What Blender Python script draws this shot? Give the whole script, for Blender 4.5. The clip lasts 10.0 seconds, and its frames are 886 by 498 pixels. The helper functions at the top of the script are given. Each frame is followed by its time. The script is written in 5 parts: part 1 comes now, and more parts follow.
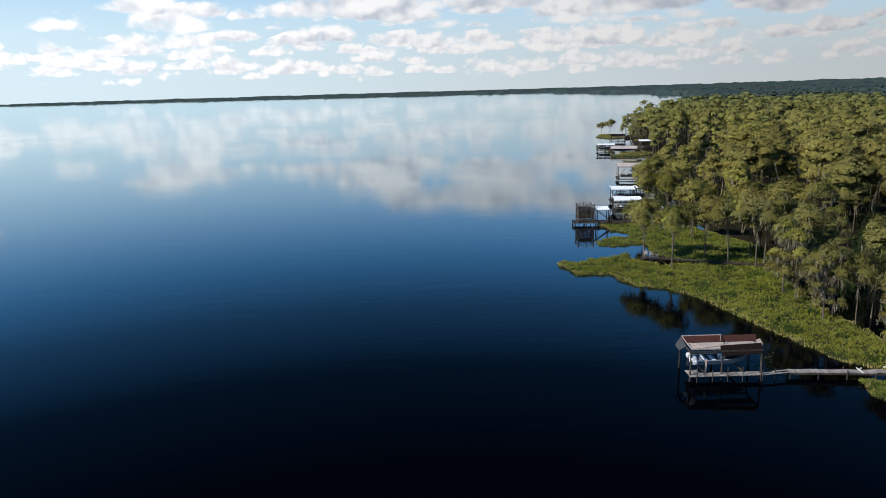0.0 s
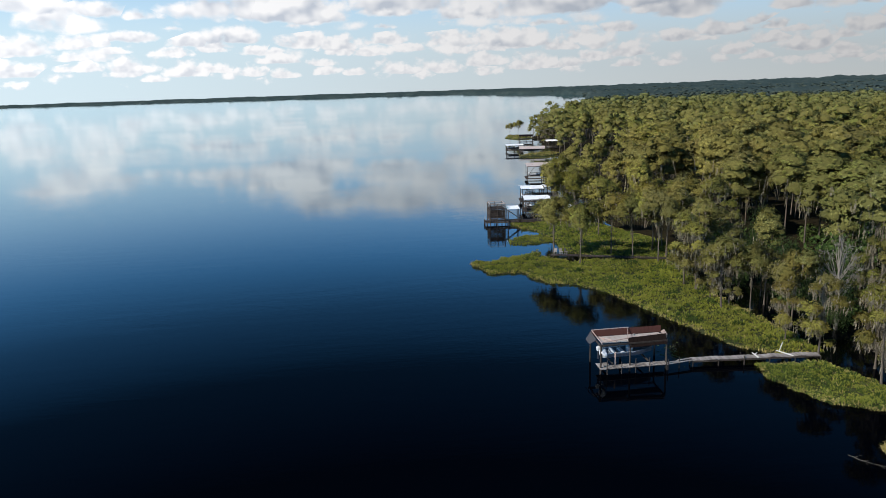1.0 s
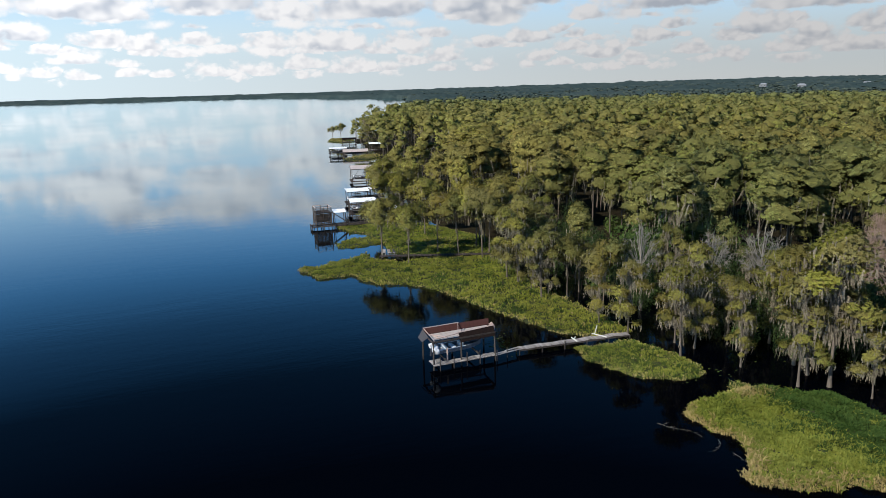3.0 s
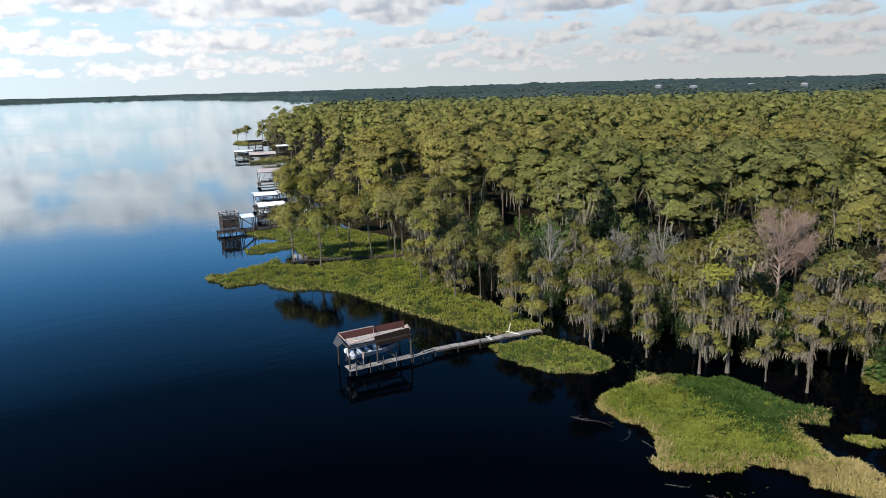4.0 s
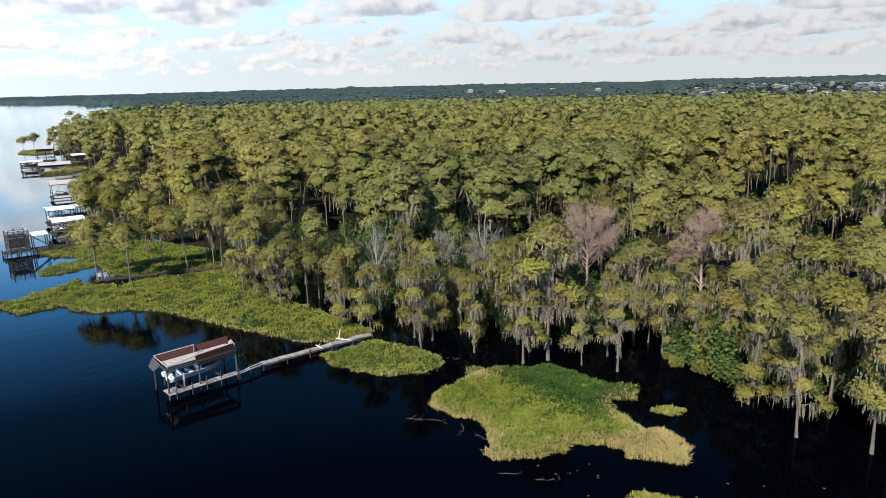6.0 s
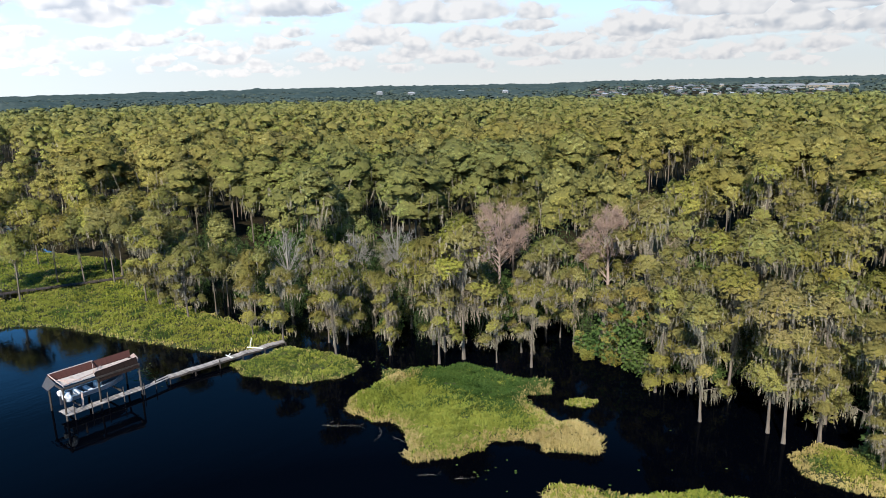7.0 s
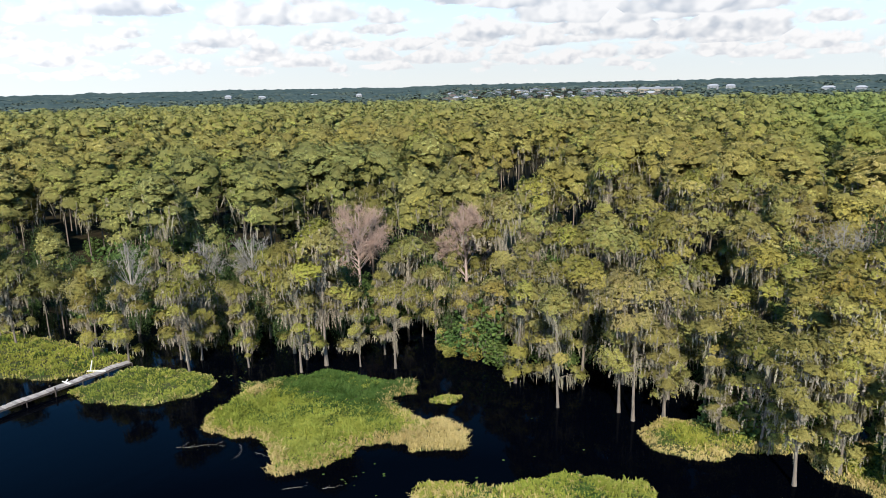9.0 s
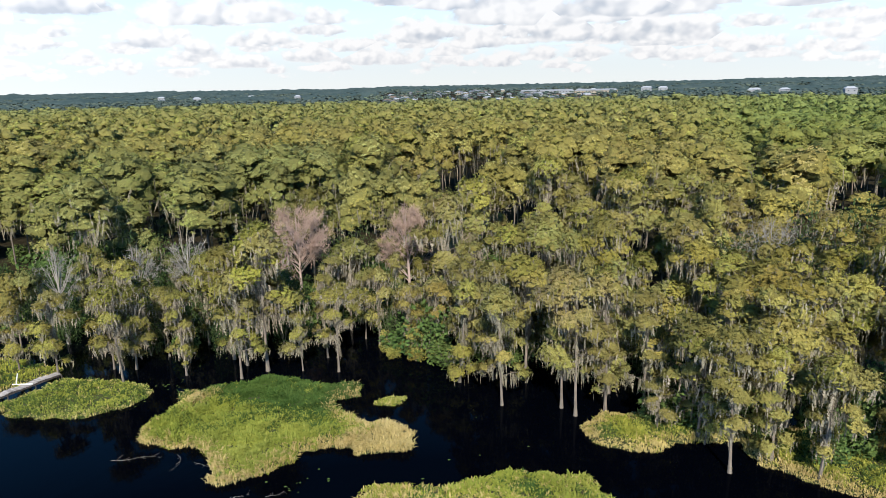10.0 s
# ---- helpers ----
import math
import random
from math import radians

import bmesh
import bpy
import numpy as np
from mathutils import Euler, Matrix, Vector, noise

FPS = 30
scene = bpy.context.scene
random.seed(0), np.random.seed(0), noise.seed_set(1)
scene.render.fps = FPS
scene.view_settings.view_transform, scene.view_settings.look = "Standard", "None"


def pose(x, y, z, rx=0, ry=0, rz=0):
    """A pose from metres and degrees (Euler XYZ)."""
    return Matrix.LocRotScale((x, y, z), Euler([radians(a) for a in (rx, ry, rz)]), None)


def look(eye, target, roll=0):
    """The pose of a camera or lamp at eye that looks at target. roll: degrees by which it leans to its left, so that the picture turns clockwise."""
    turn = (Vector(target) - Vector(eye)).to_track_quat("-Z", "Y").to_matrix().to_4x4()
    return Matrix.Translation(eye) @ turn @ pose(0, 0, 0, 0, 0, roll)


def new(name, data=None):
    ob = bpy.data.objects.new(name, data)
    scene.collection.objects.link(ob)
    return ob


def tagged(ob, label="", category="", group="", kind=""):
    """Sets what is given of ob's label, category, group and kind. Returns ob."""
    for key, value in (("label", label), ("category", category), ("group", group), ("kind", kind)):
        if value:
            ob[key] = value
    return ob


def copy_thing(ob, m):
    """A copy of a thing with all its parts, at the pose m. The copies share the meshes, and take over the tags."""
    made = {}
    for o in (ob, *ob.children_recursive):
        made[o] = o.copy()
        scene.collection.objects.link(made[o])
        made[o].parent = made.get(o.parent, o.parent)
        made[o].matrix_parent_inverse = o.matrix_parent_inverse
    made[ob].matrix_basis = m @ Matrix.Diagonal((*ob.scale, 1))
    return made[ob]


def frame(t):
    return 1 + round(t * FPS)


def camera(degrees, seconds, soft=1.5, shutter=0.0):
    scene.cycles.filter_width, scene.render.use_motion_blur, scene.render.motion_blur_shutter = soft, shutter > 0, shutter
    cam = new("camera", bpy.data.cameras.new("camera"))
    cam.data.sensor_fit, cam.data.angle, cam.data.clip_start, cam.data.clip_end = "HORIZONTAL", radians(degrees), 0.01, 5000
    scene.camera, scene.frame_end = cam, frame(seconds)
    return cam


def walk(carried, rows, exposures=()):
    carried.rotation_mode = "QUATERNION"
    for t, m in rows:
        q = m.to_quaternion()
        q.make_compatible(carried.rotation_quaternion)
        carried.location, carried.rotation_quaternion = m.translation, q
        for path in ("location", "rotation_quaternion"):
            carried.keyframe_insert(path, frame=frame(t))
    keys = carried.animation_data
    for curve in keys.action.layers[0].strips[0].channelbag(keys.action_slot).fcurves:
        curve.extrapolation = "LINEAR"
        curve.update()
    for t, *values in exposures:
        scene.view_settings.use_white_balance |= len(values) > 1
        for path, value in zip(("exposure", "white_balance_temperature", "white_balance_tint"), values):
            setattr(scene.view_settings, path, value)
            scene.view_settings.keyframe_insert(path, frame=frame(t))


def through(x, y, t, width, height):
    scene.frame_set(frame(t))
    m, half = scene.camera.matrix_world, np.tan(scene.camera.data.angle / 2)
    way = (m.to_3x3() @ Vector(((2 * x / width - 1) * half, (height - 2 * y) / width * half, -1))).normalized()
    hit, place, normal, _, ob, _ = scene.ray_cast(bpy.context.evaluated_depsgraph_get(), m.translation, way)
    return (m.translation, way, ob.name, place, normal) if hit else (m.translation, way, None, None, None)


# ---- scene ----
cam = camera(64.73, 10.0, soft=0.8)
# seconds, eye, pitch from straight down, lean, turn
PATH = [
    (0, 0.00, -0.00, 27.41, 77.04, 1.61, -0.00),
    (0.5, 0.22, 0.17, 27.45, 76.99, 1.82, -3.58),
    (1, 0.27, 0.42, 27.37, 76.99, 1.83, -7.20),
    (1.5, 0.28, 0.56, 27.22, 76.98, 1.69, -10.74),
    (2, 0.39, 0.79, 27.07, 76.97, 1.60, -14.27),
    (2.5, 0.47, 0.98, 27.04, 76.93, 1.58, -17.86),
    (4, 0.51, 1.30, 27.15, 76.74, 1.50, -28.81),
    (4.5, 0.52, 1.44, 27.07, 76.78, 1.38, -32.53),
    (5, 0.58, 1.58, 27.06, 76.77, 1.31, -36.18),
    (5.5, 0.72, 1.67, 27.07, 76.75, 1.29, -39.76),
    (7, 1.10, 1.92, 26.96, 76.72, 1.20, -50.58),
    (7.5, 1.27, 1.90, 26.88, 76.75, 1.27, -54.09),
    (8, 1.40, 1.91, 26.80, 76.77, 1.26, -57.00),
    (8.5, 1.54, 1.94, 26.72, 76.77, 1.23, -59.74),
    (9, 1.61, 1.98, 26.64, 76.79, 1.19, -62.24),
    (9.5, 1.66, 1.98, 26.59, 76.81, 1.13, -64.63),
    (10, 1.77, 1.99, 26.51, 76.82, 1.08, -67.02),
]
walk(cam, [(t, pose(*row)) for t, *row in PATH], exposures=((0.0, 0.30), (2.5, 0.40), (4.5, 0.74), (7.0, 1.08), (9.0, 1.25), (10.0, 1.28)))

# ---- sky and sun ----
SUN_WAY = Vector((-0.72, -0.33, 0.59)).normalized()
world = bpy.data.worlds.new("sky")
scene.world = world
world.use_nodes = True
wt = world.node_tree
wt.nodes.clear()


def wn(kind, **values):
    n = wt.nodes.new(kind)
    for key, value in values.items():
        setattr(n, key, value)
    return n


def wmath(op, a, b=None, c=None):
    n = wn("ShaderNodeMath", operation=op)
    for i, v in enumerate((a, b, c)):
        if v is None:
            continue
        if isinstance(v, (int, float)):
            n.inputs[i].default_value = v
        else:
            wt.links.new(v, n.inputs[i])
    return n.outputs[0]


sky = wn("ShaderNodeTexSky", sky_type="NISHITA", sun_disc=False)
sky.sun_elevation = math.asin(SUN_WAY.z)
sky.sun_rotation = math.atan2(SUN_WAY.x, SUN_WAY.y)
sky.air_density, sky.dust_density, sky.ozone_density = 1.0, 0.0, 3.0
sky.altitude = 1500
sky_bg = wn("ShaderNodeBackground")
sky_bg.inputs[1].default_value = 0.13
depth = wn("ShaderNodeHueSaturation")
depth.inputs["Saturation"].default_value = 1.3
depth.inputs["Hue"].default_value = 0.496
wt.links.new(sky.outputs[0], depth.inputs["Color"])
wt.links.new(depth.outputs[0], sky_bg.inputs[0])
coord = wn("ShaderNodeTexCoord")
split = wn("ShaderNodeSeparateXYZ")
wt.links.new(coord.outputs["Generated"], split.inputs[0])
azimuth = wmath("MULTIPLY", wmath("ARCTAN2", split.outputs[0], split.outputs[1]), 57.3)
lift = wmath("MAXIMUM", split.outputs[2], 0.0)
rise = wmath("MULTIPLY", lift, 57.9)


def ramp(value, lo, hi, out_lo=0.0, out_hi=1.0):
    n = wn("ShaderNodeMapRange", interpolation_type="SMOOTHSTEP")
    for i, v in enumerate((lo, hi, out_lo, out_hi)):
        n.inputs[i + 1].default_value = v
    wt.links.new(value, n.inputs[0])
    return n.outputs[0]


def bank(az, el, wide, tall):
    """A soft patch of sky: its bearing and height, and its size, in degrees."""
    da = wmath("MULTIPLY", wmath("SUBTRACT", azimuth, az), 1 / wide)
    dr = wmath("MULTIPLY", wmath("SUBTRACT", rise, el), 1 / tall)
    return wmath("POWER", 2.718, wmath("MULTIPLY", wmath("ADD", wmath("MULTIPLY", da, da), wmath("MULTIPLY", dr, dr)), -1.0))


def sky_place(shift_a, shift_r, scale_a, scale_r, seed):
    c = wn("ShaderNodeCombineXYZ")
    wt.links.new(wmath("MULTIPLY", wmath("ADD", azimuth, shift_a), scale_a), c.inputs[0])
    wt.links.new(wmath("MULTIPLY", wmath("ADD", rise, shift_r), scale_r), c.inputs[1])
    c.inputs[2].default_value = seed
    return c.outputs[0]


def billow(shift_a, shift_r, size, seed, detail):
    n = wn("ShaderNodeTexNoise")
    n.inputs["Scale"].default_value, n.inputs["Detail"].default_value, n.inputs["Roughness"].default_value = 1.0, detail, 0.5
    wt.links.new(sky_place(shift_a, shift_r, 0.9 / size, 1.1 / size, seed), n.inputs["Vector"])
    return n.outputs[0]


def cumulus(wide, tall, shift_a, shift_r, seed, lo, hi, puff, full):
    """A field of heaped clouds with flat bases, each about so many degrees wide and tall, between two heights: cover and tone."""
    place = sky_place(shift_a, shift_r, 1 / wide, 1 / tall, 0.0)
    cell = wn("ShaderNodeTexVoronoi", voronoi_dimensions="2D")
    cell.inputs["Scale"].default_value, cell.inputs["Randomness"].default_value = 1.0, 0.85
    wt.links.new(place, cell.inputs["Vector"])
    gap = wn("ShaderNodeVectorMath", operation="SUBTRACT")
    wt.links.new(place, gap.inputs[0])
    wt.links.new(cell.outputs["Position"], gap.inputs[1])
    d, own = wn("ShaderNodeSeparateXYZ"), wn("ShaderNodeSeparateColor")
    wt.links.new(gap.outputs[0], d.inputs[0])
    wt.links.new(cell.outputs["Color"], own.inputs[0])
    size = ramp(own.outputs[0], 0.0, 1.0, 0.55, 1.05)
    dy = wmath("ADD", d.outputs[1], 0.12)
    up, low = wmath("DIVIDE", wmath("MAXIMUM", dy, 0.0), 0.62), wmath("DIVIDE", wmath("MINIMUM", dy, 0.0), 0.17)
    dx = wmath("DIVIDE", d.outputs[0], 0.60)
    out = wmath("SQRT", wmath("ADD", wmath("MULTIPLY", dx, dx), wmath("ADD", wmath("MULTIPLY", up, up), wmath("MULTIPLY", low, low))))
    lump, lit = billow(0, 0, puff, seed, 4.0), billow(-0.28 * puff, 0.34 * puff, puff, seed, 2.0)
    soft = billow(0, 0, puff, seed, 2.0)
    dens = wmath("ADD", wmath("SUBTRACT", full, wmath("DIVIDE", out, size)), wmath("MULTIPLY", wmath("SUBTRACT", lump, 0.5), 2.3))
    band = wmath("ADD", ramp(rise, lo - 1.0, lo + 0.4, -2.0, 0.0), ramp(rise, hi, hi + 2.0, 0.0, -2.0))
    dens = wmath("ADD", wmath("ADD", dens, band), clear)
    relief = wmath("MULTIPLY", wmath("SUBTRACT", soft, lit), 3.2)
    tone = wmath("ADD", wmath("ADD", 0.52, wmath("MULTIPLY", dy, 1.4)), relief)
    return ramp(dens, -0.06, 0.52), wmath("MINIMUM", wmath("MAXIMUM", tone, 0.0), 1.0)


clear = None
for az, el, wide, tall, gain in ((-28, 7.0, 8.0, 2.6, -1.2), (-13, 8.4, 5.0, 1.6, -1.0), (29, 4.6, 2.5, 0.8, -0.8), (-20, 11.0, 16, 2.2, -1.2), (-21.5, 6.4, 2.6, 1.3, 1.3), (-4, 7.6, 3.5, 1.6, 0.5), (10, 8.8, 4.0, 2.2, 0.6), (24, 10.5, 8.0, 1.6, -0.8), (78, 5.0, 30, 4.0, 0.32)):
    one = wmath("MULTIPLY", bank(az, el, wide, tall), gain)
    clear = one if clear is None else wmath("ADD", clear, one)
cloud_tone, mask = None, None
# wide, tall, shifts, seed, from, to, lumps, fullness, contrast
FIELDS = ((3.0, 1.3, 0.0, 0.0, 1.0, 1.0, 3.2, 0.8, 1.12, 0.45), (3.8, 1.8, 2.6, 0.5, 5.0, 1.4, 4.2, 1.1, 1.10, 0.70), (5.2, 2.7, 5.0, 0.4, 9.0, 2.8, 6.4, 1.5, 1.04, 0.95),
          (7.6, 4.4, 1.0, 1.2, 17.0, 4.6, 9.0, 2.1, 1.12, 1.0), (8.4, 4.0, 8.0, 2.9, 23.0, 5.0, 9.5, 2.1, 1.08, 1.0))
for *shape, contrast in FIELDS:
    cover, tone = cumulus(*shape)
    tone = wmath("ADD", wmath("MULTIPLY", tone, contrast), 0.92 * (1 - contrast))
    if mask is None:
        cloud_tone, mask = tone, cover
    else:
        cloud_tone = wmath("ADD", wmath("MULTIPLY", tone, cover), wmath("MULTIPLY", cloud_tone, wmath("SUBTRACT", 1.0, cover)))
        mask = wmath("MAXIMUM", mask, cover)
cloud_col = wn("ShaderNodeMix", data_type="RGBA")
wt.links.new(cloud_tone, cloud_col.inputs[0])
cloud_col.inputs[6].default_value = (0.56, 0.60, 0.68, 1)
cloud_col.inputs[7].default_value = (1.0, 0.985, 0.99, 1)
cloud_bg = wn("ShaderNodeBackground")
# clouds are brighter on the sun's side of the sky
toward = wmath("ADD", wmath("MULTIPLY", split.outputs[0], -0.72), wmath("MULTIPLY", split.outputs[1], -0.22))
wt.links.new(ramp(toward, -0.95, 0.28, 0.362, 0.96), cloud_bg.inputs[1])
wt.links.new(cloud_col.outputs[2], cloud_bg.inputs[0])
# pale haze low over the horizon
haze_bg, hazy = wn("ShaderNodeBackground"), wn("ShaderNodeMixShader")
haze_col = wn("ShaderNodeMix", data_type="RGBA")
wt.links.new(ramp(toward, -0.95, 0.1), haze_col.inputs[0])
haze_col.inputs[6].default_value = (0.90, 0.945, 1.0, 1)
haze_col.inputs[7].default_value = (0.73, 0.895, 1.0, 1)
wt.links.new(haze_col.outputs[2], haze_bg.inputs[0])
wt.links.new(ramp(toward, -0.95, 0.28, 0.318, 0.78), haze_bg.inputs[1])
wt.links.new(ramp(lift, 0.02, 0.25, 0.96, 0.0), hazy.inputs[0])
wt.links.new(sky_bg.outputs[0], hazy.inputs[1])
wt.links.new(haze_bg.outputs[0], hazy.inputs[2])
blend = wn("ShaderNodeMixShader")
wt.links.new(wmath("MULTIPLY", mask, 0.93), blend.inputs[0])
wt.links.new(hazy.outputs[0], blend.inputs[1])
wt.links.new(cloud_bg.outputs[0], blend.inputs[2])
wout = wn("ShaderNodeOutputWorld")
wt.links.new(blend.outputs[0], wout.inputs[0])

sun_data = bpy.data.lights.new("sun", "SUN")
sun_data.energy, sun_data.angle, sun_data.color = 4.6, radians(0.53), (1.0, 0.94, 0.84)
sun = new("sun", sun_data)
sun.matrix_world = look((0, 0, 200), Vector((0, 0, 200)) - SUN_WAY)


# ---- materials ----
class Nodes:
    """A new material with short calls for its nodes."""

    def __init__(self, name):
        self.mat = bpy.data.materials.new(name)
        self.mat.use_nodes = True
        self.tree = self.mat.node_tree
        self.bsdf = self.tree.nodes["Principled BSDF"]
        self.out = self.tree.nodes["Material Output"]

    def add(self, kind, **values):
        n = self.tree.nodes.new(kind)
        for key, value in values.items():
            setattr(n, key, value)
        return n

    def link(self, a, b):
        self.tree.links.new(a, b)

    def position(self):
        return self.add("ShaderNodeNewGeometry").outputs["Position"]

    def object_place(self):
        return self.add("ShaderNodeTexCoord").outputs["Object"]

    def noise(self, vector, scale, detail=4.0, rough=0.55):
        n = self.add("ShaderNodeTexNoise")
        n.inputs["Scale"].default_value, n.inputs["Detail"].default_value, n.inputs["Roughness"].default_value = scale, detail, rough
        self.link(vector, n.inputs["Vector"])
        return n.outputs[0]

    def stretch(self, vector, x, y, z):
        n = self.add("ShaderNodeMapping")
        n.inputs["Scale"].default_value = (x, y, z)
        self.link(vector, n.inputs["Vector"])
        return n.outputs[0]

    def ramp(self, value, *stops):
        n = self.add("ShaderNodeValToRGB")
        els = n.color_ramp.elements
        while len(els) < len(stops):
            els.new(0.5)
        for e, (p, c) in zip(els, stops):
            e.position, e.color = p, (*c, 1) if len(c) == 3 else c
        self.link(value, n.inputs[0])
        return n.outputs[0]

    def mix(self, fac, a, b, kind="MIX"):
        n = self.add("ShaderNodeMix", data_type="RGBA", blend_type=kind)
        for i, v in ((0, fac), (6, a), (7, b)):
            if isinstance(v, (int, float)):
                n.inputs[i].default_value = v
            elif isinstance(v, tuple):
                n.inputs[i].default_value = (*v, 1)
            else:
                self.link(v, n.inputs[i])
        return n.outputs[2]

    def range(self, value, lo, hi, a, b):
        n = self.add("ShaderNodeMapRange")
        for i, v in enumerate((lo, hi, a, b)):
            n.inputs[i + 1].default_value = v
        self.link(value, n.inputs[0])
        return n.outputs[0]

    def bump(self, height, strength, distance=0.02):
        n = self.add("ShaderNodeBump")
        n.inputs["Strength"].default_value, n.inputs["Distance"].default_value = strength, distance
        self.link(height, n.inputs["Height"])
        self.link(n.outputs[0], self.bsdf.inputs["Normal"])

    def finish(self, colour, rough=0.8, metal=0.0, spec=0.3):
        if isinstance(colour, tuple):
            self.bsdf.inputs["Base Color"].default_value = (*colour, 1)
        else:
            self.link(colour, self.bsdf.inputs["Base Color"])
        if isinstance(rough, (int, float)):
            self.bsdf.inputs["Roughness"].default_value = rough
        else:
            self.link(rough, self.bsdf.inputs["Roughness"])
        self.bsdf.inputs["Metallic"].default_value = metal
        self.bsdf.inputs["Specular IOR Level"].default_value = spec
        return self.mat


def stands_and_shade(m, place, stand, base, dark):
    """Leaf colour across the wood: kinds of tree, painted shade and distance haze."""
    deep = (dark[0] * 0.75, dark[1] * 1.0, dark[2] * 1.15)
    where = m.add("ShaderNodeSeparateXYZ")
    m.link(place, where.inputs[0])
    # a trace greener and darker to the north
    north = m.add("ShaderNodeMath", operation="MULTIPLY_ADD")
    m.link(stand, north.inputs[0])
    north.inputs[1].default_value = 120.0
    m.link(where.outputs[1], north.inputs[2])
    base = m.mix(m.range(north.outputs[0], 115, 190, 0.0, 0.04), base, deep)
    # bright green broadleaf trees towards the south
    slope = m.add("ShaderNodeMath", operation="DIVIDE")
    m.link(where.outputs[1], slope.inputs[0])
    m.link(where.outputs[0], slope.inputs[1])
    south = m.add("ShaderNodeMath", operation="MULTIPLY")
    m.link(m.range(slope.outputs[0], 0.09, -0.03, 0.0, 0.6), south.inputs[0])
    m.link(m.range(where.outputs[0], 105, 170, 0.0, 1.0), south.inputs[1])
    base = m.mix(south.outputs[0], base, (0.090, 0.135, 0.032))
    # greener woods further out, with distance haze mixed into their colour
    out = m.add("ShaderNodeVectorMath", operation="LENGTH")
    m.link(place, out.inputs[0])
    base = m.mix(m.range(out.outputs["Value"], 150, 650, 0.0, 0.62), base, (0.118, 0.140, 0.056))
    # shade behind the walkway, painted as darker, greener leaves
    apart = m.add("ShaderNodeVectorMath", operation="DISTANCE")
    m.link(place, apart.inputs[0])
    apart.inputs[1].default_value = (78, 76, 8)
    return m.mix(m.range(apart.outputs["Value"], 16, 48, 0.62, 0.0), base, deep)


def leaf_material(name, dark, mid, light, through=0.18, patch=0.09, sprays=0.0, vary=0.25):
    """Foliage: colour by leaf, by tree and by patch of the wood; light passes through the leaves."""
    m = Nodes(name)
    geo = m.add("ShaderNodeNewGeometry")
    info = m.add("ShaderNodeObjectInfo")
    base = m.ramp(geo.outputs["Random Per Island"], (0.0, dark), (0.5, mid), (1.0, light))
    patchy = m.noise(geo.outputs["Position"], patch, 2.0)
    base = m.mix(m.range(patchy, 0.35, 0.65, 0.0, 0.5), base, light, "MIX")
    stand = m.noise(geo.outputs["Position"], 0.016, 3.0, 0.5)
    base = m.mix(m.range(stand, 0.40, 0.60, 0.35, 0.0), base, (dark[0] * 1.1, dark[1] * 1.35, dark[2] * 1.2))
    clump = m.noise(geo.outputs["Position"], 0.22, 3.0, 0.6)
    base = m.mix(m.range(clump, 0.38, 0.62, 0.45, 0.0), base, dark)
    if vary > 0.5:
        base = stands_and_shade(m, geo.outputs["Position"], stand, base, dark)
    tone = m.add("ShaderNodeHueSaturation")
    cell = m.add("ShaderNodeTexVoronoi")
    cell.inputs["Scale"].default_value = 0.19
    m.link(geo.outputs["Position"], cell.inputs["Vector"])
    own = m.add("ShaderNodeSeparateColor")
    m.link(cell.outputs["Color"], own.inputs[0])
    hue = m.add("ShaderNodeMath", operation="ADD")
    m.link(m.range(info.outputs["Random"], 0, 1, -0.010, 0.012), hue.inputs[0])
    m.link(m.range(own.outputs[2], 0, 1, 0.5 - 0.014 * vary, 0.5 + 0.022 * vary), hue.inputs[1])
    m.link(hue.outputs[0], tone.inputs["Hue"])
    m.link(m.range(own.outputs[0], 0, 1, 1.0 - 0.12 * vary, 1.0 + 0.05 * vary), tone.inputs["Saturation"])
    m.link(m.range(own.outputs[1], 0, 1, 1.0 - 0.34 * vary, 1.0 + 0.26 * vary), tone.inputs["Value"])
    m.link(base, tone.inputs["Color"])
    diff, trans, both = m.add("ShaderNodeBsdfDiffuse"), m.add("ShaderNodeBsdfTranslucent"), m.add("ShaderNodeMixShader")
    m.link(tone.outputs[0], diff.inputs[0])
    m.link(tone.outputs[0], trans.inputs[0])
    both.inputs[0].default_value = through
    m.link(diff.outputs[0], both.inputs[1])
    m.link(trans.outputs[0], both.inputs[2])
    m.tree.nodes.remove(m.bsdf)
    if sprays:
        # feathery sprays: gaps between the needles
        gap, shaped = m.add("ShaderNodeBsdfTransparent"), m.add("ShaderNodeMixShader")
        feather = m.noise(geo.outputs["Position"], sprays, 2.0, 0.6)
        m.link(m.range(feather, 0.44, 0.49, 0.0, 1.0), shaped.inputs[0])
        m.link(gap.outputs[0], shaped.inputs[1])
        m.link(both.outputs[0], shaped.inputs[2])
        m.link(shaped.outputs[0], m.out.inputs[0])
    else:
        m.link(both.outputs[0], m.out.inputs[0])
    return m.mat


def bark_material(name, dark, light):
    m = Nodes(name)
    p = m.position()
    streak = m.noise(m.stretch(p, 9, 9, 0.9), 1.0, 5.0, 0.65)
    blotch = m.noise(p, 1.3, 3.0)
    c = m.mix(m.range(blotch, 0.35, 0.7, 0.0, 0.5), m.ramp(streak, (0.3, dark), (0.7, light)), light)
    m.bump(streak, 0.6, 0.05)
    return m.finish(c, 0.9, spec=0.15)


